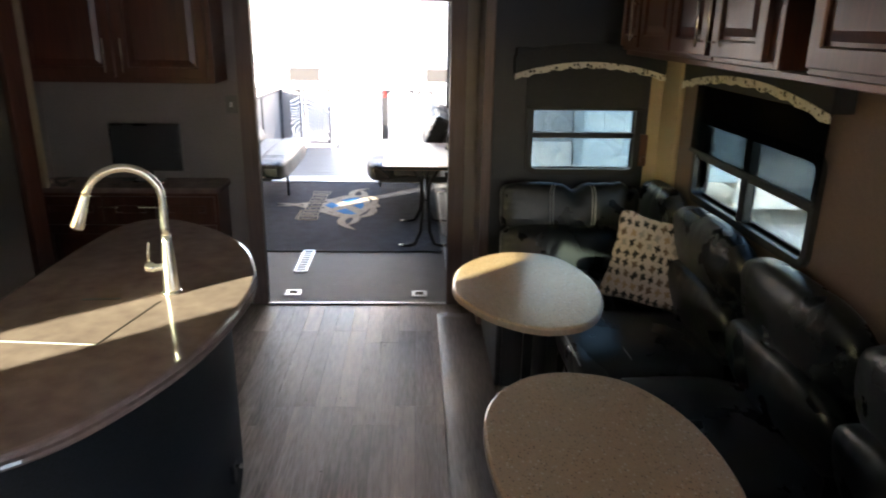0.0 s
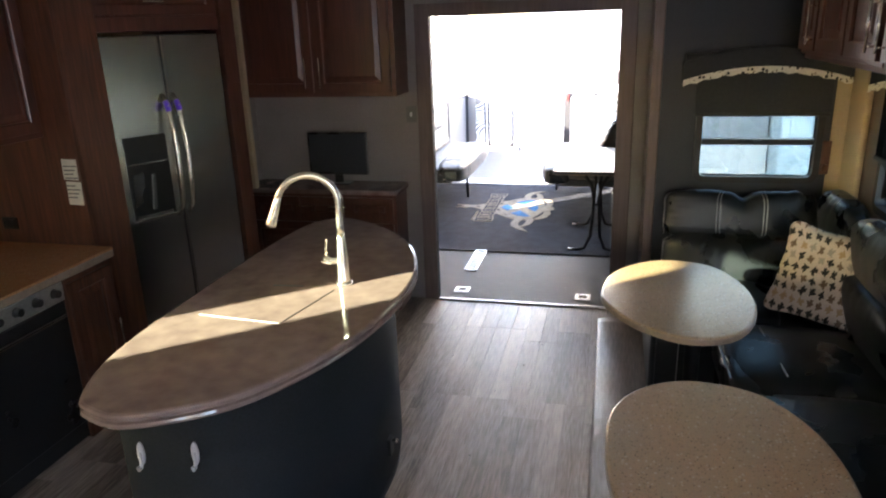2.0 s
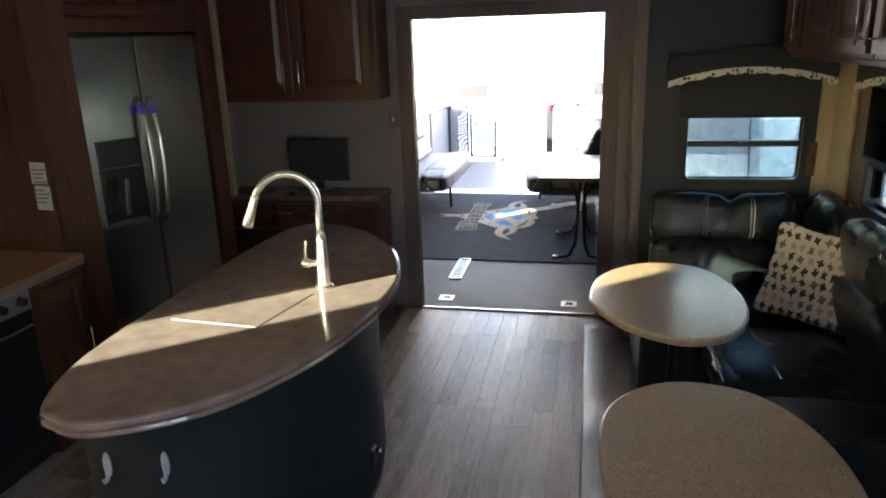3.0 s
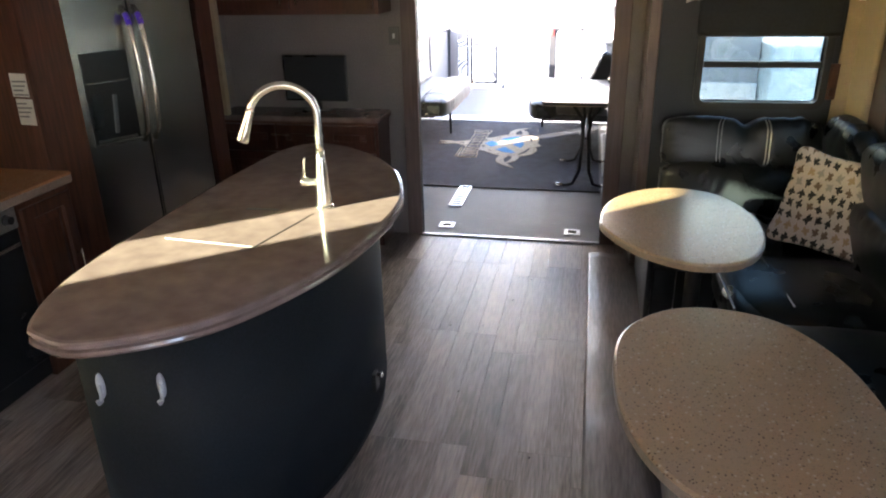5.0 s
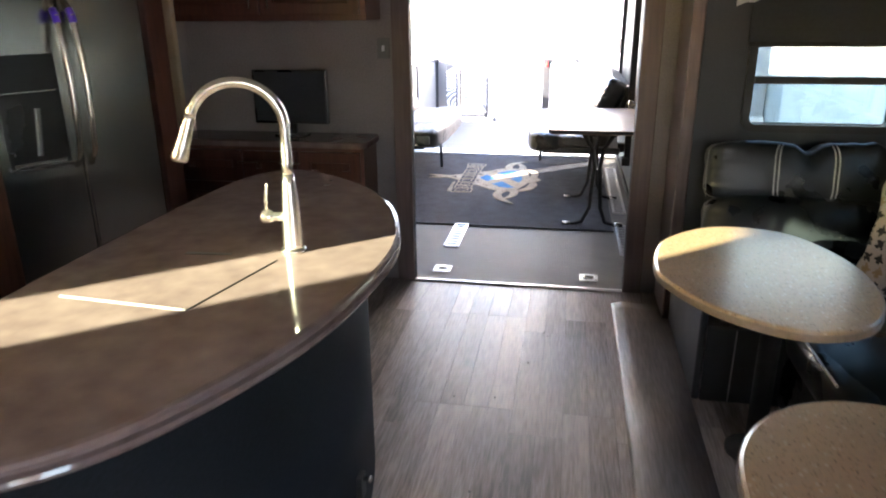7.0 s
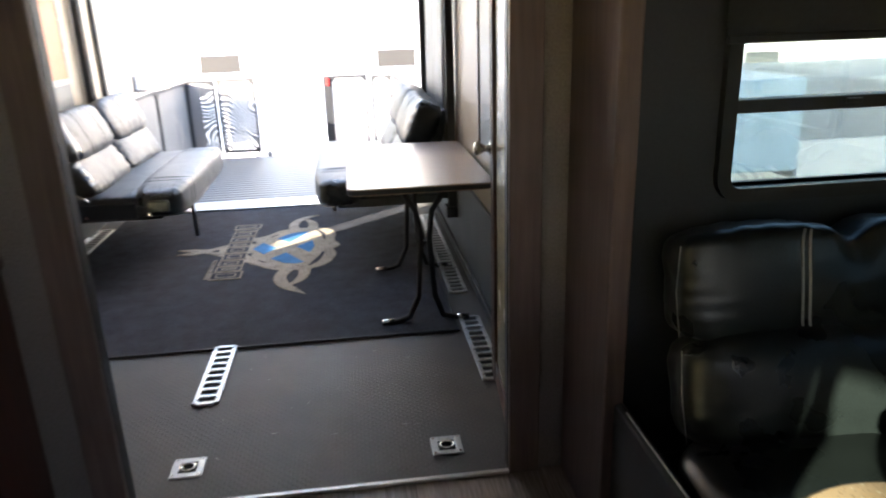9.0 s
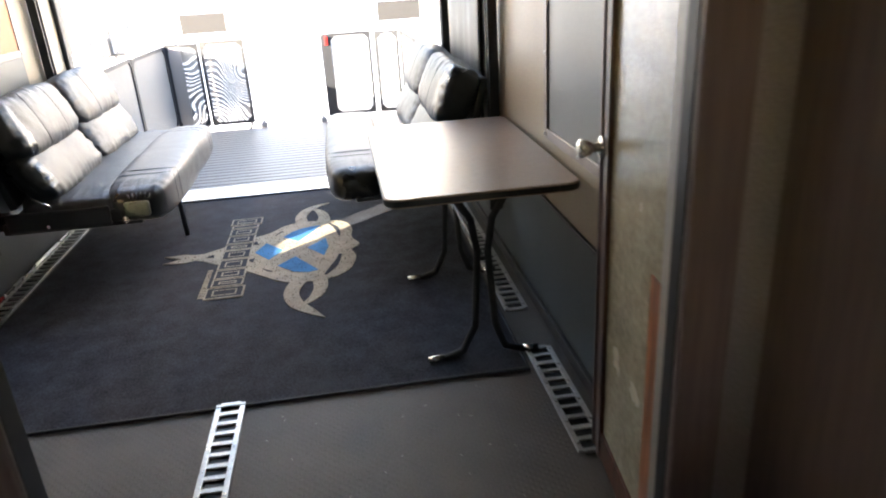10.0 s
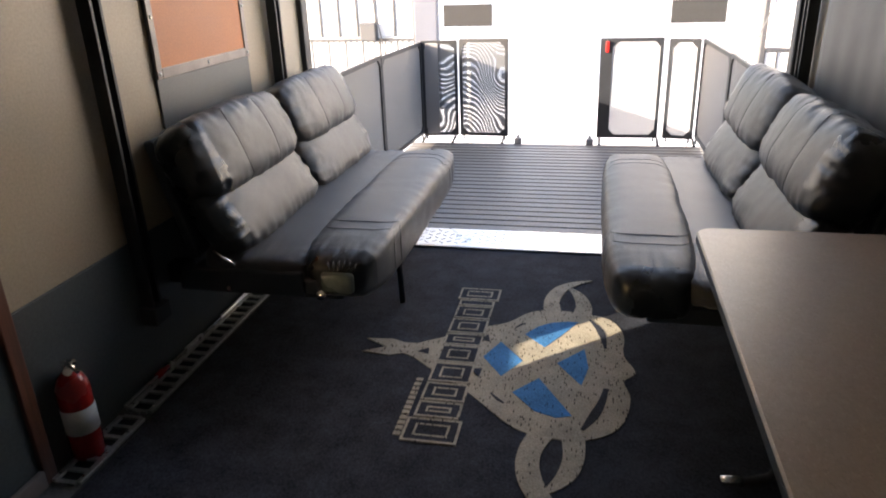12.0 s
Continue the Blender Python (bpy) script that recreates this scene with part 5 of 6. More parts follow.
# ---------------------------------------------------------------- garage benches
def build_bench():
    """Fold-down bench in local axes: seat faces +x, length along y 0..1.8, wall at x = 0."""
    e = thing("fold_down_bench", (0, 0, 0), "graphite leather fold-down bench with double back cushions", "bench", "garage benches")
    L = 1.72
    part("seat_frame", box(0.06, 0.04, 0.30, 0.74, L - .04, 0.36, .01), DARKCASE, e, "dark underside")
    part("seat_pad", moved(cushion(L - .02, 0.54, 0.12, 0.08, 44, 5, .006, folds=.009, e=6.0), pose(0.40, L / 2, 0.415, 0, 0, 90)), GREYLEATHER, e, smooth=True)
    roll = sewn_pad("front_roll", e, GREYLEATHER, pose(0.72, L / 2, 0.395, 0, 0, 90), (L, 0.34, 0.215), 0.08, 60, 6, .005, (-0.62, -0.52, 0.52, 0.62), .008, 4.6)
    two_tone_shaded(roll, LEATHER, 0.10, 0.10)
    for i, y in enumerate((L * .25, L * .75)):
        pad = sewn_pad("back_cushion", e, GREYLEATHER, pose(0.165, y, 0.80, 0, 66, 0) @ TURN, (L / 2 - .01, 0.33, 0.20), 0.18, 56, 30 + i, .009, (-0.14, 0.14), .010, 4.5)
        # outer ends: dark leather carried further in, as painted shade
        two_tone_shaded(pad, LEATHER, *((0.13, 0.012) if i == 0 else (0.012, 0.13)))
        two_tone_shaded(part("lumbar_cushion", moved(cushion(L / 2 - .02, 0.31, 0.15, 0.24, 48, 50 + i, .011, folds=.014, e=5.0), pose(0.25, y, 0.575, 0, 60, 0) @ TURN), GREYLEATHER, e, smooth=True), LEATHER, *((0.10, 0.012) if i == 0 else (0.012, 0.10)))
    part("back_board", moved(box(-.24, 0.06, -.02, .24, L - .06, .02, .01), pose(0.075, 0, 0.66, 0, 76, 0)), DARKCASE, e, "dark back board")
    part("end_cap", joined(box(0.10, 0.0, 0.32, 0.60, 0.03, 0.42, .01), box(0.60, -0.004, 0.335, 0.66, 0.03, 0.40, .012)), DARKCASE, e, "dark hinge bracket")
    part("hinge_cover", box(0.675, -0.022, 0.352, 0.80, 0.05, 0.432, .016, 3), HINGE, e, "grey-green plastic hinge cover", True)
    part("gathers", joined(*[rod([(0.70 + k * .022, 0.018, 0.475 - abs(k - 2.5) * .004), (0.705 + k * .02, 0.004, 0.462 - abs(k - 2.5) * .004), (0.712 + k * .016, -0.006, 0.445)], .004, 6, radii=[.0015, .0045, .0015]) for k in range(6)]), LEATHER, e, "gathered leather folds", True)
    part("hinge_lever", rod([(0.34, -.006, 0.44), (0.26, -.012, 0.50)], .006, 8), CHROME, e, "bright hinge lever", True)
    part("hinge_boss", rod([(0.675, -.026, 0.345), (0.675, 0.01, 0.345)], .018, 14), CHROME, e, "bright hinge boss", True)
    part("bolt", rod([(0.30, -.010, 0.345), (0.30, 0.01, 0.345)], .009, 10), CHROME, e)
    part("bracket", box(0.0, 0.06, 0.32, 0.08, 0.14, 0.40, .006), BLACK, e)
    part("bracket", box(0.0, L - .14, 0.32, 0.08, L - .06, 0.40, .006), BLACK, e)
    for y in (0.62,):
        part("leg", rod([(0.80, y, 0.012), (0.79, y, 0.34)], .014, 12), BLACK, e, "black tubular leg", True)
    return e


bench = build_bench()
bench.matrix_world = pose(-1.19, 2.46, 0)
copy_thing(bench, pose(1.388, 4.16, 0, 0, 0, 180))

# ---------------------------------------------------------------- garage table
gt = thing("folding_table", (1.05, 1.65, 0), "brown laminate folding table on black tube legs by the wall", "table")
part("tabletop", profile_slab(rounded(0.735, 1.065, 1.405, 2.225, 0.05), [(0.004, .716), (0, .72), (0, .744), (.004, .748)]), GTABLE, gt)
part("edge_band", profile_slab(rounded(0.7335, 1.0635, 1.4065, 2.2265, 0.05), [(0, .722), (0, .741)]), DARKCASE, gt, "dark edge band")
for y in (1.27, 2.06):
    lg = part("leg", joined(rod([(0.86, y - .01, .016), (0.93, y, .012), (1.0, y + .01, .03), (1.05, y, .14), (1.07, y, .45), (1.05, y, .58), (0.98, y, .69), (0.90, y, .716)], .014, 12),
                            rod([(1.30, y - .01, .016), (1.24, y, .012), (1.17, y + .01, .03), (1.13, y, .14), (1.11, y, .45), (1.13, y, .58), (1.2, y, .69), (1.28, y, .716)], .014, 12)), TUBE, gt, "bent black tube leg", True)
    for x in (0.87, 1.29):
        part("foot_tip", rod([(x - .012, y - .012, .0165), (x + .05 * (1 if x < 1 else -1), y - .004, .0165)], .0155, 12), CHROME, lg, "chrome foot tip", True)
part("brace", rod([(1.09, 1.27, .42), (1.09, 2.06, .42)], .010, 10), TUBE, gt)

# ---------------------------------------------------------------- garage walls
def lift_rail(x, y, side, w=0.06):
    e = thing("lift_rail", (x, y, 0), "black steel bed-lift rail on the garage wall", "rail", "bed-lift rails")
    lo, hi, thin = min(x, x + side * .05), max(x, x + side * .05), x + side * .014
    part("flange", box(lo, y - w / 2, 0.30, hi, y - w / 2 + .014, 2.19, .002), BLACK, e)
    part("flange", box(lo, y + w / 2 - .014, 0.30, hi, y + w / 2, 2.19, .002), BLACK, e)
    part("web", box(min(x, thin), y - w / 2 + .014, 0.30, max(x, thin), y + w / 2 - .014, 2.19), BLACK, e)
    part("foot", box(min(x, x + side * .07), y - w / 2 - .02, 0.24, max(x, x + side * .07), y + w / 2 + .02, 0.31, .005), BLACK, e)


lift_rail(GX0 + .013, 2.35, 1)
lift_rail(GX0 + .013, 3.72, 1)
lift_rail(GX1 - .013, 2.36, -1, 0.07)
lift_rail(GX1 - .013, 3.86, -1, 0.07)


def window_cover(x, side, y0, y1, z0, z1, split, label):
    """Snap-on vinyl window cover; above split the inner layer is orange."""
    e = thing("window_cover", (x, (y0 + y1) / 2, z0), label, "window cover")
    a, b = x, x + side * .012
    X = lambda p, q: (min(x + side * p, x + side * q), max(x + side * p, x + side * q))
    lo, hi = X(0.0, .010)
    part("sheet", box(lo, y0, z0, hi, y1, z1, .003), COVER, e)
    lo, hi = X(.010, .018)
    zz = split if split else z0
    part("border", joined(box(lo, y0, zz, hi, y0 + .035, z1, .003), box(lo, y1 - .035, zz, hi, y1, z1, .003), box(lo, y0 + .035, zz, hi, y1 - .035, zz + .04, .003)), FLAP, e, "stitched border strip")
    if split:
        lo, hi = X(.009, .0125)
        part("inset", box(lo, y0 + .03, split + .035, hi, y1 - .03, z1), ORANGE, e, "rust orange vinyl inset")
    for yy in (y0 + .017, (y0 + y1) / 2, y1 - .017):
        for k in range(4):
            z = zz + .02 + k * (z1 - zz - .04) / 3
            if k and yy == (y0 + y1) / 2:
                continue
            part("snap", moved(rod([(0, 0, 0), (side * .003, 0, 0), (side * .006, 0, 0)], .007, 12, radii=[.0085, .0075, .004]), pose(x + side * .017, yy, z)), GALV, e, "metal snap")


window_cover(GX1 - .001, -1, 0.70, 1.52, 0.80, 1.75, None, "graphite vinyl window cover snapped to the garage wall")
window_cover(GX0 + .001, 1, 2.68, 3.44, 0.66, 1.75, 1.09, "graphite and rust orange vinyl window cover on the wall")
# rolled screen wall hanging by the rear opening
hang = bmesh.new()
rows_ = []
for k in range(25):
    y = 2.66 + k * 0.04
    d = 0.03 + 0.005 * math.sin(k * .37) + 0.0015 * math.sin(k * 1.3)
    rows_.append([hang.verts.new((GX1 - .004 - d * s, y + .01 * math.sin(z * 6), z)) for z, s in ((0.62, .7), (0.8, 1.2), (1.1, 1.0), (1.5, .8), (2.1, .5))])
for A, B in zip(rows_, rows_[1:]):
    for k in range(4):
        hang.faces.new((A[k], A[k + 1], B[k + 1], B[k]))
hc = solid("side_curtain", hang, GREYLEATHER, "wrinkled graphite vinyl curtain hanging on the garage wall", "curtain", smooth=True)
sol = hc.modifiers.new("thick", 'SOLIDIFY')
sol.thickness = 0.004
structure("trim_wall_groove_right", box(GX1 - .016, 0.72, 0.528, GX1 - .002, GY1, 0.542, .003), BLACK, "thin black seam over the kick panel")
structure("wall_panel_left", joined(box(GX0 + .001, 0.10, 0.0, GX0 + .02, W4[0], 2.1), box(GX0 + .001, W4[2], 0, GX0 + .02, 1.70, 2.1),
                                    box(GX0 + .001, W4[0], 0, GX0 + .02, W4[2], W4[1]), box(GX0 + .001, W4[0], W4[3], GX0 + .02, W4[2], 2.1)), KICK, "dark side door panel in the garage wall")
pq = bmesh.new()
pq.faces.new([pq.verts.new((GX0 - .03, y, z)) for y, z in ((W4[0], W4[1]), (W4[2], W4[1]), (W4[2], W4[3]), (W4[0], W4[3]))])
structure("window_side_door", pq, CLEARPANE, "clear pane in the garage side door")
structure("trim_left_post", box(GX0 + .001, 1.70, 0.0, GX0 + .035, 1.75, 2.1, .004), BROWNWOOD, "brown wood door post on the garage wall")
structure("trim_left_base", box(GX0 + .021, 0.12, 0.0, GX0 + .04, 1.70, 0.06, .004), FLAP, "pale wood base strip")

ext = thing("fire_extinguisher", (-1.145, 1.87, 0), "small red fire extinguisher standing on the garage floor", "extinguisher")
part("cylinder", moved(rod([(0, 0, .0), (0, 0, .006), (0, 0, .26), (0, 0, .29), (0, 0, .31)], .05, 20, radii=[.05, .052, .052, .04, .02]), pose(-1.145, 1.87, 0)), RED, ext, smooth=True)
part("label", moved(rod([(0, 0, .10), (0, 0, .19)], .0526, 20), pose(-1.145, 1.87, 0)), PAPER, ext, "pale printed label band", True)
part("valve", moved(joined(rod([(0, 0, .305), (0, 0, .34)], .014, 12), box(-.012, -.012, .335, .03, .012, .352, .003)), pose(-1.145, 1.87, 0)), CHROME, ext)
part("lever", moved(joined(rod([(0, 0, .35), (.06, -.03, .375)], .006, 8), rod([(0, 0, .34), (.065, -.03, .335)], .006, 8)), pose(-1.145, 1.87, 0)), CHROME, ext)
part("gauge", moved(rod([(0.012, -.01, .325), (0.02, -.025, .325)], .013, 12), pose(-1.145, 1.87, 0)), PAPER, ext)
rodt = thing("latch_pole", (-1.165, 2.5, .02), "pale metal pole with red grip lying along the track", "pole")
part("pole", rod([(-1.165, 2.35, .022), (-1.16, 3.3, .022)], .009, 10), ALU, rodt, smooth=True)
part("grip", rod([(-1.166, 2.30, .022), (-1.165, 2.37, .022)], .013, 10), RED, rodt, "red grip", True)
part("tip", rod([(-1.168, 2.10, .022), (-1.166, 2.30, .022)], .006, 10), GREYPL, rodt)
part("hook", rod([(-1.168, 2.10, .022), (-1.09, 2.07, .02)], .006, 8), GALV, rodt)

# ---------------------------------------------------------------- rear sill, ramp deck, fences
sill = thing("rear_sill", (0.1, 3.9, 0), "bright diamond-plate sill at the rear opening", "sill")
part("plate", box(GX0 + .03, 3.79, 0.0, GX1 - .03, 4.06, .018, .004), ALU, sill)
tread = []
for k in range(60):
    for j in range(4):
        tread.append(moved(box(-.014, -.004, 0, .014, .004, .003), pose(-1.12 + k * .042, 3.83 + j * .055 + (k % 2) * .02, .018, 0, 0, 45 if (k + j) % 2 else -45)))
tagged(part("tread_bars", joined(*tread), ALU, sill), kind="stuff")
part("nosing", box(GX0 + .03, 3.765, 0.0, GX1 - .03, 3.79, .022, .004), GALV, sill)
deck = thing("ramp_deck", (0.1, 5.2, -.05), "dark ribbed ramp door lowered level as a patio deck", "ramp")
part("panel", box(-1.14, 4.11, -0.10, 1.36, 6.30, -0.022), DECK, deck)
nb = 24
for k in range(nb):
    y0 = 4.12 + k * (2.17 / nb)
    part("board", box(-1.13, y0, -0.022, 1.35, y0 + 2.17 / nb - .014, -0.004, .003), DECK, deck)
for x in (-0.19, 0.42):
    part("deck_post", joined(box(x - .03, 6.24, -.004, x + .03, 6.30, .05, .006), rod([(x, 6.27, .05), (x, 6.27, .075)], .012, 10)), GREYPL, deck)


def gusset_frame(A, B, z0, z1, w0=0.028, w1=0.028, t=0.022, cut=0.045):
    """Flat black frame between two plan points; the opening has cut corners, the outside is slightly rounded."""
    d = (B - A).normalized()
    n = Vector((-d.y, d.x, 0)) * t / 2
    L, c = (B - A).length, 0.008
    cut = min(cut, (L - w0 - w1) * 0.3)
    u0, u1, v0, v1 = w0, L - w1, z0 + .028, z1 - .028
    outer = [(c, z0), (L - c, z0), (L, z0 + c), (L, z1 - c), (L - c, z1), (c, z1), (0, z1 - c), (0, z0 + c)]
    inner = [(u0 + cut, v0), (u1 - cut, v0), (u1, v0 + cut), (u1, v1 - cut), (u1 - cut, v1), (u0 + cut, v1), (u0, v1 - cut), (u0, v0 + cut)]
    bm = bmesh.new()
    rows = [[bm.verts.new(A + d * u + side * n + Vector((0, 0, v))) for u, v in ring] for ring, side in ((outer, 1), (outer, -1), (inner, -1), (inner, 1))]
    for P, Q in zip(rows, rows[1:] + rows[:1]):
        for k in range(8):
            bm.faces.new((P[k], P[(k + 1) % 8], Q[(k + 1) % 8], Q[k]))
    return bm


def gate_panel(parent, p, q, z0, z1, screen, moire_layer=None, w0=0.028, w1=0.028):
    """Framed screen panel standing between two plan points."""
    a, b = Vector((p[0], p[1], 0)), Vector((q[0], q[1], 0))
    d = (b - a).normalized()
    A, B = a + d * .004, b - d * .004
    fr = part("panel_frame", gusset_frame(A, B, z0, z1, w0, w1), BLACK, parent)
    # the second sheet is no cloth: it carries the screen's moire pattern
    for name, cloth, off, label in (("screen", screen, 0.0, "woven dark screen"), ("moire_layer", moire_layer, 0.004, "added layer with the moire ripples of the screen")):
        if cloth:
            bm = bmesh.new()
            bm.faces.new([bm.verts.new((k.x, k.y + off, z)) for k, z in ((A, z0 + .01), (B, z0 + .01), (B, z1 - .01), (A, z1 - .01))])
            part(name, bm, cloth, fr, label)
    for k in (A + d * .03, B - d * .03):
        part("foot_peg", rod([(k.x, k.y, max(z0 - .06, -.004)), (k.x, k.y, z0 + .01)], .008, 8), BLACK, fr)


CLOTH = mesh_screen("grey shade cloth", (0.155, 0.15, 0.147), 250.0, 0.9)
LIGHTSCREEN = mesh_screen("pale insect screen", (0.3, 0.3, 0.3), 330.0, 0.64)
fl_ = thing("patio_fence", (-1.1, 5.4, 0), "black framed patio fence with grey shade cloth and gate", "fence", "patio fences")
gate_panel(fl_, (-1.12, 4.25), (-1.12, 5.35), 0.05, 0.86, CLOTH)
gate_panel(fl_, (-1.12, 5.35), (-1.06, 6.38), 0.05, 0.85, CLOTH)
gate_panel(fl_, (-1.06, 6.38), (-0.737, 6.42), 0.03, 0.86, SCREEN, SCREENMOIRE)
part("flap", box(-1.03, 6.374, 0.05, -0.905, 6.378, 0.84), CLOTH, fl_, "folded dark shade cloth")
gate_panel(fl_, (-0.73, 6.42), (-0.29, 6.40), 0.03, 0.87, SCREEN, SCREENMOIRE)
for x in (-1.04, -0.77, -0.33):
    part("foot", rod([(x, 6.25, 0.0), (x, 6.40, .03)], .012, 8), BLACK, fl_)
fr_ = thing("patio_fence", (1.3, 5.4, 0), "black framed patio fence with open gate and red latch", "fence", "patio fences")
gate_panel(fr_, (1.33, 4.25), (1.33, 5.35), 0.05, 0.86, CLOTH)
gate_panel(fr_, (1.33, 5.35), (1.29, 6.38), 0.05, 0.85, CLOTH)
gate_panel(fr_, (1.27, 6.38), (1.02, 6.42), 0.03, 0.85, LIGHTSCREEN)
gate_panel(fr_, (0.985, 6.42), (0.47, 6.40), 0.03, 0.86, LIGHTSCREEN, w1=0.10)
part("latch", box(0.515, 6.355, 0.75, 0.545, 6.385, 0.84, .006), RED, fr_, "red latch")
for x in (0.5, 0.98, 1.27):
    part("foot", rod([(x, 6.25, 0.0), (x, 6.40, .03)], .012, 8), BLACK, fr_)

# ---------------------------------------------------------------- outdoors
def ribbed_wall(parent, x0, x1, y, z0, z1, step, mat, m=None, depth=0.04, rib=None, width=0.16):
    m = m or Matrix()
    part("wall", moved(box(x0, y, z0, x1, y + .1, z1), m), mat, parent)
    bm = bmesh.new()
    for k in range(int((x1 - x0) / step)):
        box(x0 + k * step, y - depth, z0, x0 + k * step + step * width, y - .002, z1, bm=bm)
    tagged(part("siding_rib", moved(bm, m), rib or mat, parent), kind="stuff")


hall = thing("metal_hall", (0, 20, -.9), "large white ribbed metal hall across the yard", "building")
ribbed_wall(hall, -1.6, 26, 20, -.9, 8, 0.5, SIDING)
part("roof", box(-2.0, 19.6, 8, 26.4, 34, 8.3), SIDING, hall)
for x in (-0.95, 1.45):
    pl = thing("dark_plate", (x, 8.18, -.9), "dark grey plate sign on a thin post in the yard", "sign", "yard plates")
    part("board", box(x - .27, 8.16, 0.83, x + .27, 8.19, 1.06, .004), PLATE, pl)
    part("post", rod([(x, 8.2, -.9), (x, 8.2, 1.0)], .02, 8), SIDING, pl)
shed = thing("ribbed_shed", (-6, 13, -.9), "pale grey ribbed metal shed beside the yard", "building")
ribbed_wall(shed, -14, -2.78, 13, .3, 5.5, 0.35, SHEDGREY, rib=SEAMGREY, width=0.10)
part("lower_wall", box(-14, 12.99, -.9, -2.78, 13.1, .29), SHEDGREY, shed)
bm = bmesh.new()
for k in range(102):
    box(-14 + k * .11, 12.975, -.9, -14 + k * .11 + (.03 if k % 3 == 0 else .012), 12.988, .22, bm=bm)
tagged(part("lower_rib", bm, SEAMGREY, shed), kind="stuff")
part("corner_trim", box(-2.78, 12.9, -.9, -2.68, 13.1, 5.5, .01), SEAMGREY, shed)
part("rail", box(-14, 12.93, 0.22, -2.78, 12.955, 0.27), SEAMGREY, shed)
part("meter_box", box(-3.72, 12.75, 0.24, -3.43, 12.93, 0.55, .02), SEAMGREY, shed, "grey utility box")
part("roof", box(-14.3, 12.6, 5.5, -2.4, 20, 5.7), SIDING, shed)
post = thing("gate_post", (-2.45, 12.6, -.9), "tall blue-grey steel post by the shed", "post")
part("shaft", box(-2.65, 12.5, -.9, -2.24, 12.7, 5.0, .02), POSTBLUE, post)
part("base_plate", box(-2.75, 12.4, -.9, -2.14, 12.8, -.86, .005), POSTBLUE, post)
for top, low in (((-3.62, 12.4, 2.4), (-2.98, 12.4, -0.9)), ((3.15, 10.2, 2.4), (1.98, 10.2, -0.9))):
    gc = thing("guy_cable", low, "thin dark guy cable slanting down to the yard", "cable", "guy cables")
    part("cable", rod([low, top], .009, 6), SEAMGREY, gc)
    part("anchor", rod([low, (low[0], low[1], low[2] + .12)], .03, 8), SEAMGREY, gc)
fen = thing("ribbed_fence", (5, 10.8, -.9), "low pale ribbed metal fence across the yard", "fence")
ribbed_wall(fen, 2.68, 8, 10.8, -.9, .22, 0.16, SHEDGREY, rib=SEAMGREY, width=0.12)
part("end_post", box(2.62, 10.74, -.9, 2.68, 10.9, 2.6, .006), SEAMGREY, fen)
part("top_rail", box(2.68, 10.76, .222, 8, 10.9, .27, .004), SEAMGREY, fen)
# trailer and cream shed beyond the slide-out windows
trl = thing("parked_trailer", (5.5, 5.2, -.9), "pale grey parked trailer with pale blue side beyond the window", "trailer")
part("body", box(5.5, 5.0, -0.35, 12, 7.4, 0.74, .04), SHEDGREY, trl)
part("skirt", box(5.5, 4.93, -.6, 12, 4.995, 0.09, .01), SIDING, trl, "white lower skirt")
part("end_panel", box(3.27, 4.9, -.22, 5.49, 7.3, 0.76, .03), BLUEP, trl, "pale blue end panel")
lw = thing("yard_wall", (2.6, 5.6, -.9), "grey yard wall with pale plinth beyond the window", "wall")
part("wall", box(2.0, 5.5, 0.24, 3.25, 5.7, 1.1, .01), SHEDGREY, lw)
part("plinth", box(2.0, 5.42, -.9, 3.25, 5.72, 0.238, .01), SIDING, lw, "pale plinth")
csh = thing("cream_shed", (10, 11, -.9), "cream ribbed metal shed beyond the window", "building")
ribbed_wall(csh, 9.6, 24, 11, -.9, 5, 0.45, SIDINGY)
part("end_wall", box(2.4, 11, -.9, 9.6, 11.1, 5), SIDING, csh)
part("window", box(8.3, 10.94, 0.32, 9.1, 11.0, 0.66), GREYPL, csh)
side = thing("side_hall", (16, -3, -.9), "pale ribbed hall beside the trailer", "building")
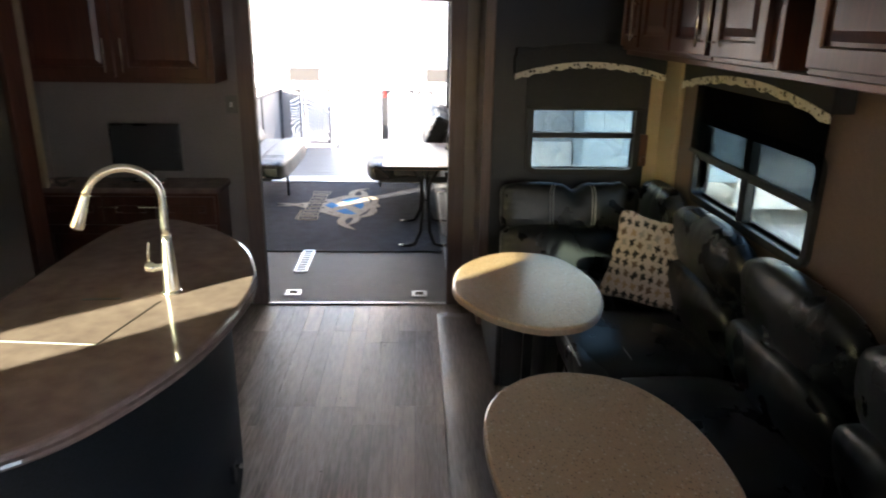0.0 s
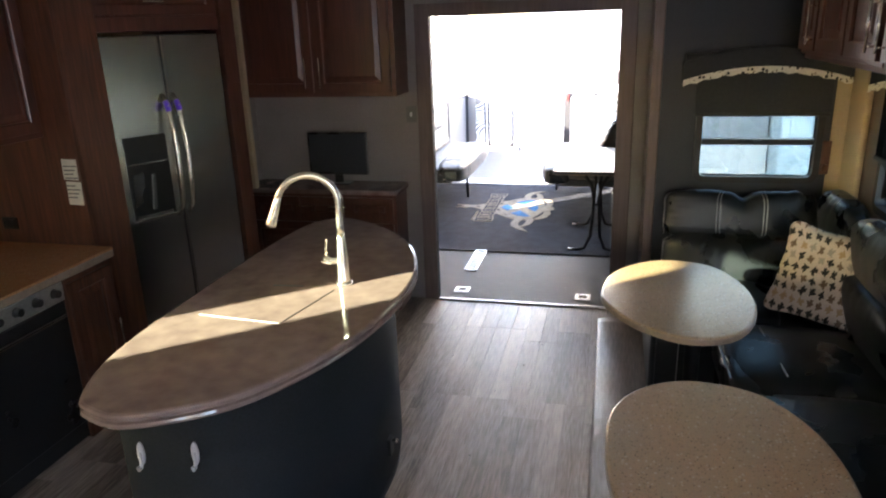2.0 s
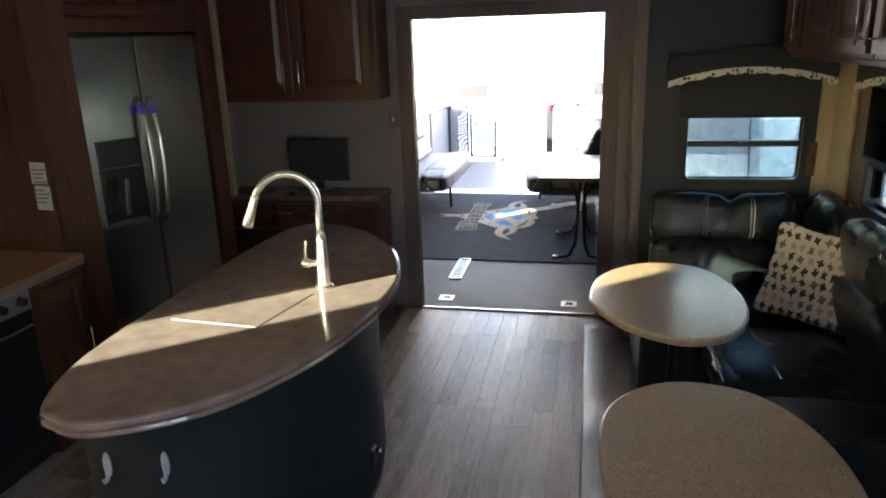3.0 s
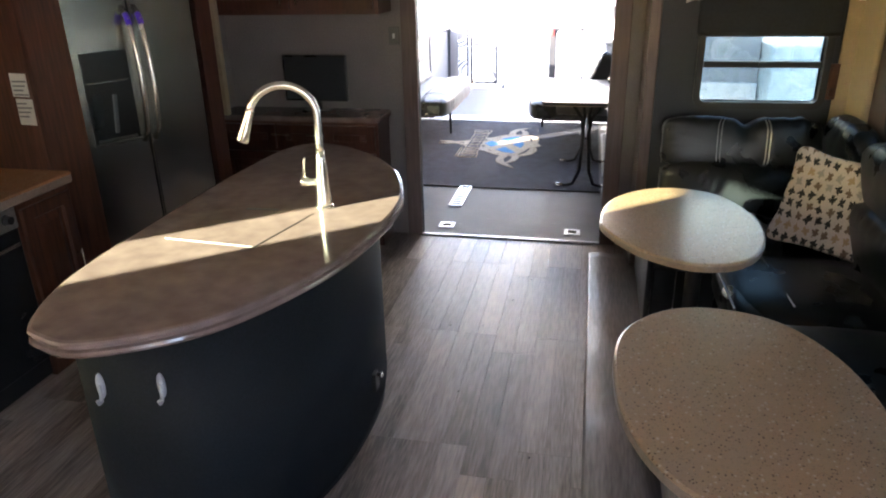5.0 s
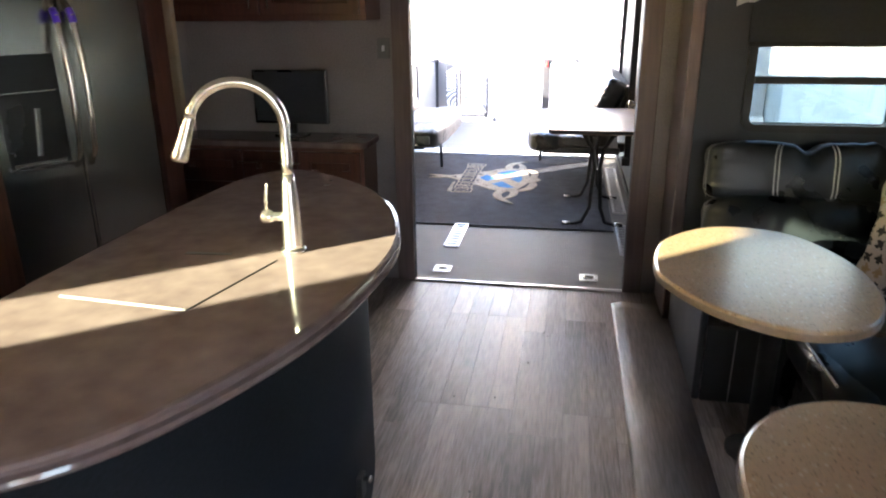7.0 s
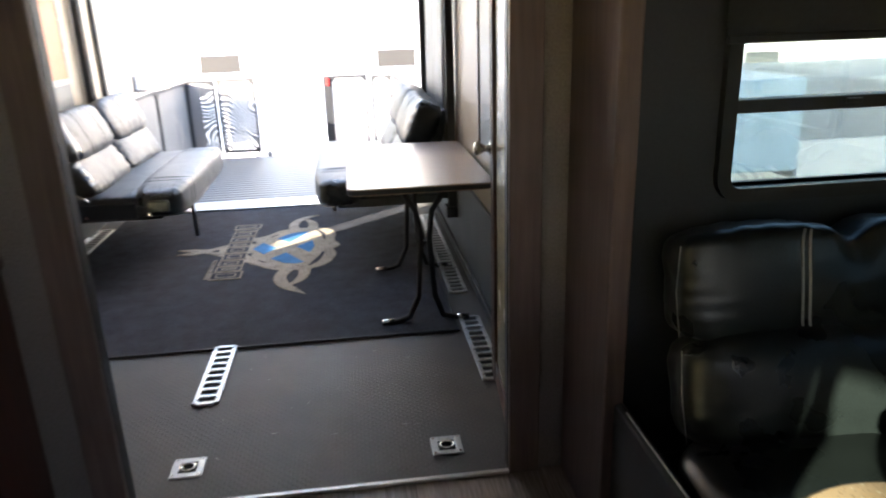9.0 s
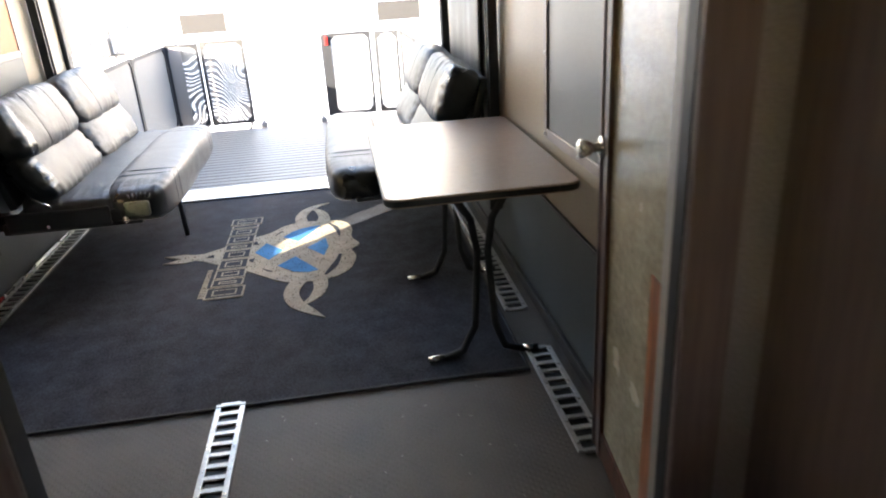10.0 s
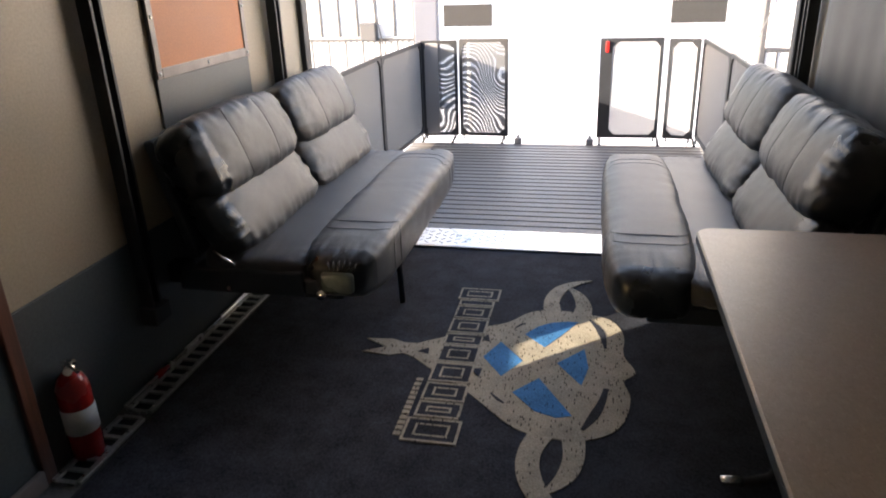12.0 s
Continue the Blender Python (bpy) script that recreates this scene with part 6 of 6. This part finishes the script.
ribbed_wall(side, -14, 6, 0, -.9, 2.6, 0.45, SIDING, pose(9, -3, 0, 0, 0, -90))

# ---------------------------------------------------------------- floor planks, last
plank_meshes = []
for L in (0.91, 0.45, 0.62):
    bm = box(0.0006, 0.0006, -0.004, 0.1014, L - .0006, 0.0)
    me = bpy.data.meshes.new("plank")
    bm.to_mesh(me)
    bm.free()
    me.materials.append(PLANK)
    plank_meshes.append((L, me))
rng = random.Random(7)
count = 0
for i in range(43):
    x = -1.95 + i * 0.102
    if x > 2.36:
        continue
    y = 0.0
    first = True
    while y > -4.9:
        L, me = plank_meshes[rng.choice((1, 2)) if first else 0]
        first = False
        y -= L
        ob = new("plank", me)
        ob.location = (x, y, 0)
        ob.parent = floor
        count += 1

rest = bmesh.new()
for i in range(43):
    x = -1.95 + i * 0.102
    if x < 2.36:
        box(x + .0006, -6.38, -0.004, x + .1014, -5.83, 0.0, bm=rest)
tagged(part("plank_rest", rest, PLANK, floor), kind="stuff")

# crumbs and scuffs lying on the floor
crumb = bmesh.new()
for k, (x, y) in enumerate(((0.62, -1.28), (0.80, -0.62), (0.82, -0.66), (0.45, -1.30), (0.74, -0.95), (0.60, -1.9), (0.30, -0.9), (0.95, -2.3))):
    box(x - .004, y - .003, 0.0, x + .004, y + .003, .003, bm=crumb)
solid("floor_crumbs", crumb, RUBBER, "few tiny dark crumbs scattered on the plank floor", "crumbs", kind="stuff")

# pale scuffs on the garage floor
scuff = bmesh.new()
rng = random.Random(21)
for k in range(26):
    x, y, a = rng.uniform(0.2, 1.1), rng.uniform(0.15, 1.08), rng.uniform(0, 3.1)
    ln, wd = rng.uniform(.004, .016), rng.uniform(.001, .003)
    c, s = math.cos(a), math.sin(a)
    scuff.faces.new([scuff.verts.new((x + u * c * ln - v * s * wd, y + u * s * ln + v * c * wd, .0026)) for u, v in ((-1, -.3), (.2, -1), (1, .2), (0, 1))])
solid("floor_scuffs", scuff, SCUFF, "small pale scuff marks on the garage floor", "scuffs", kind="stuff")
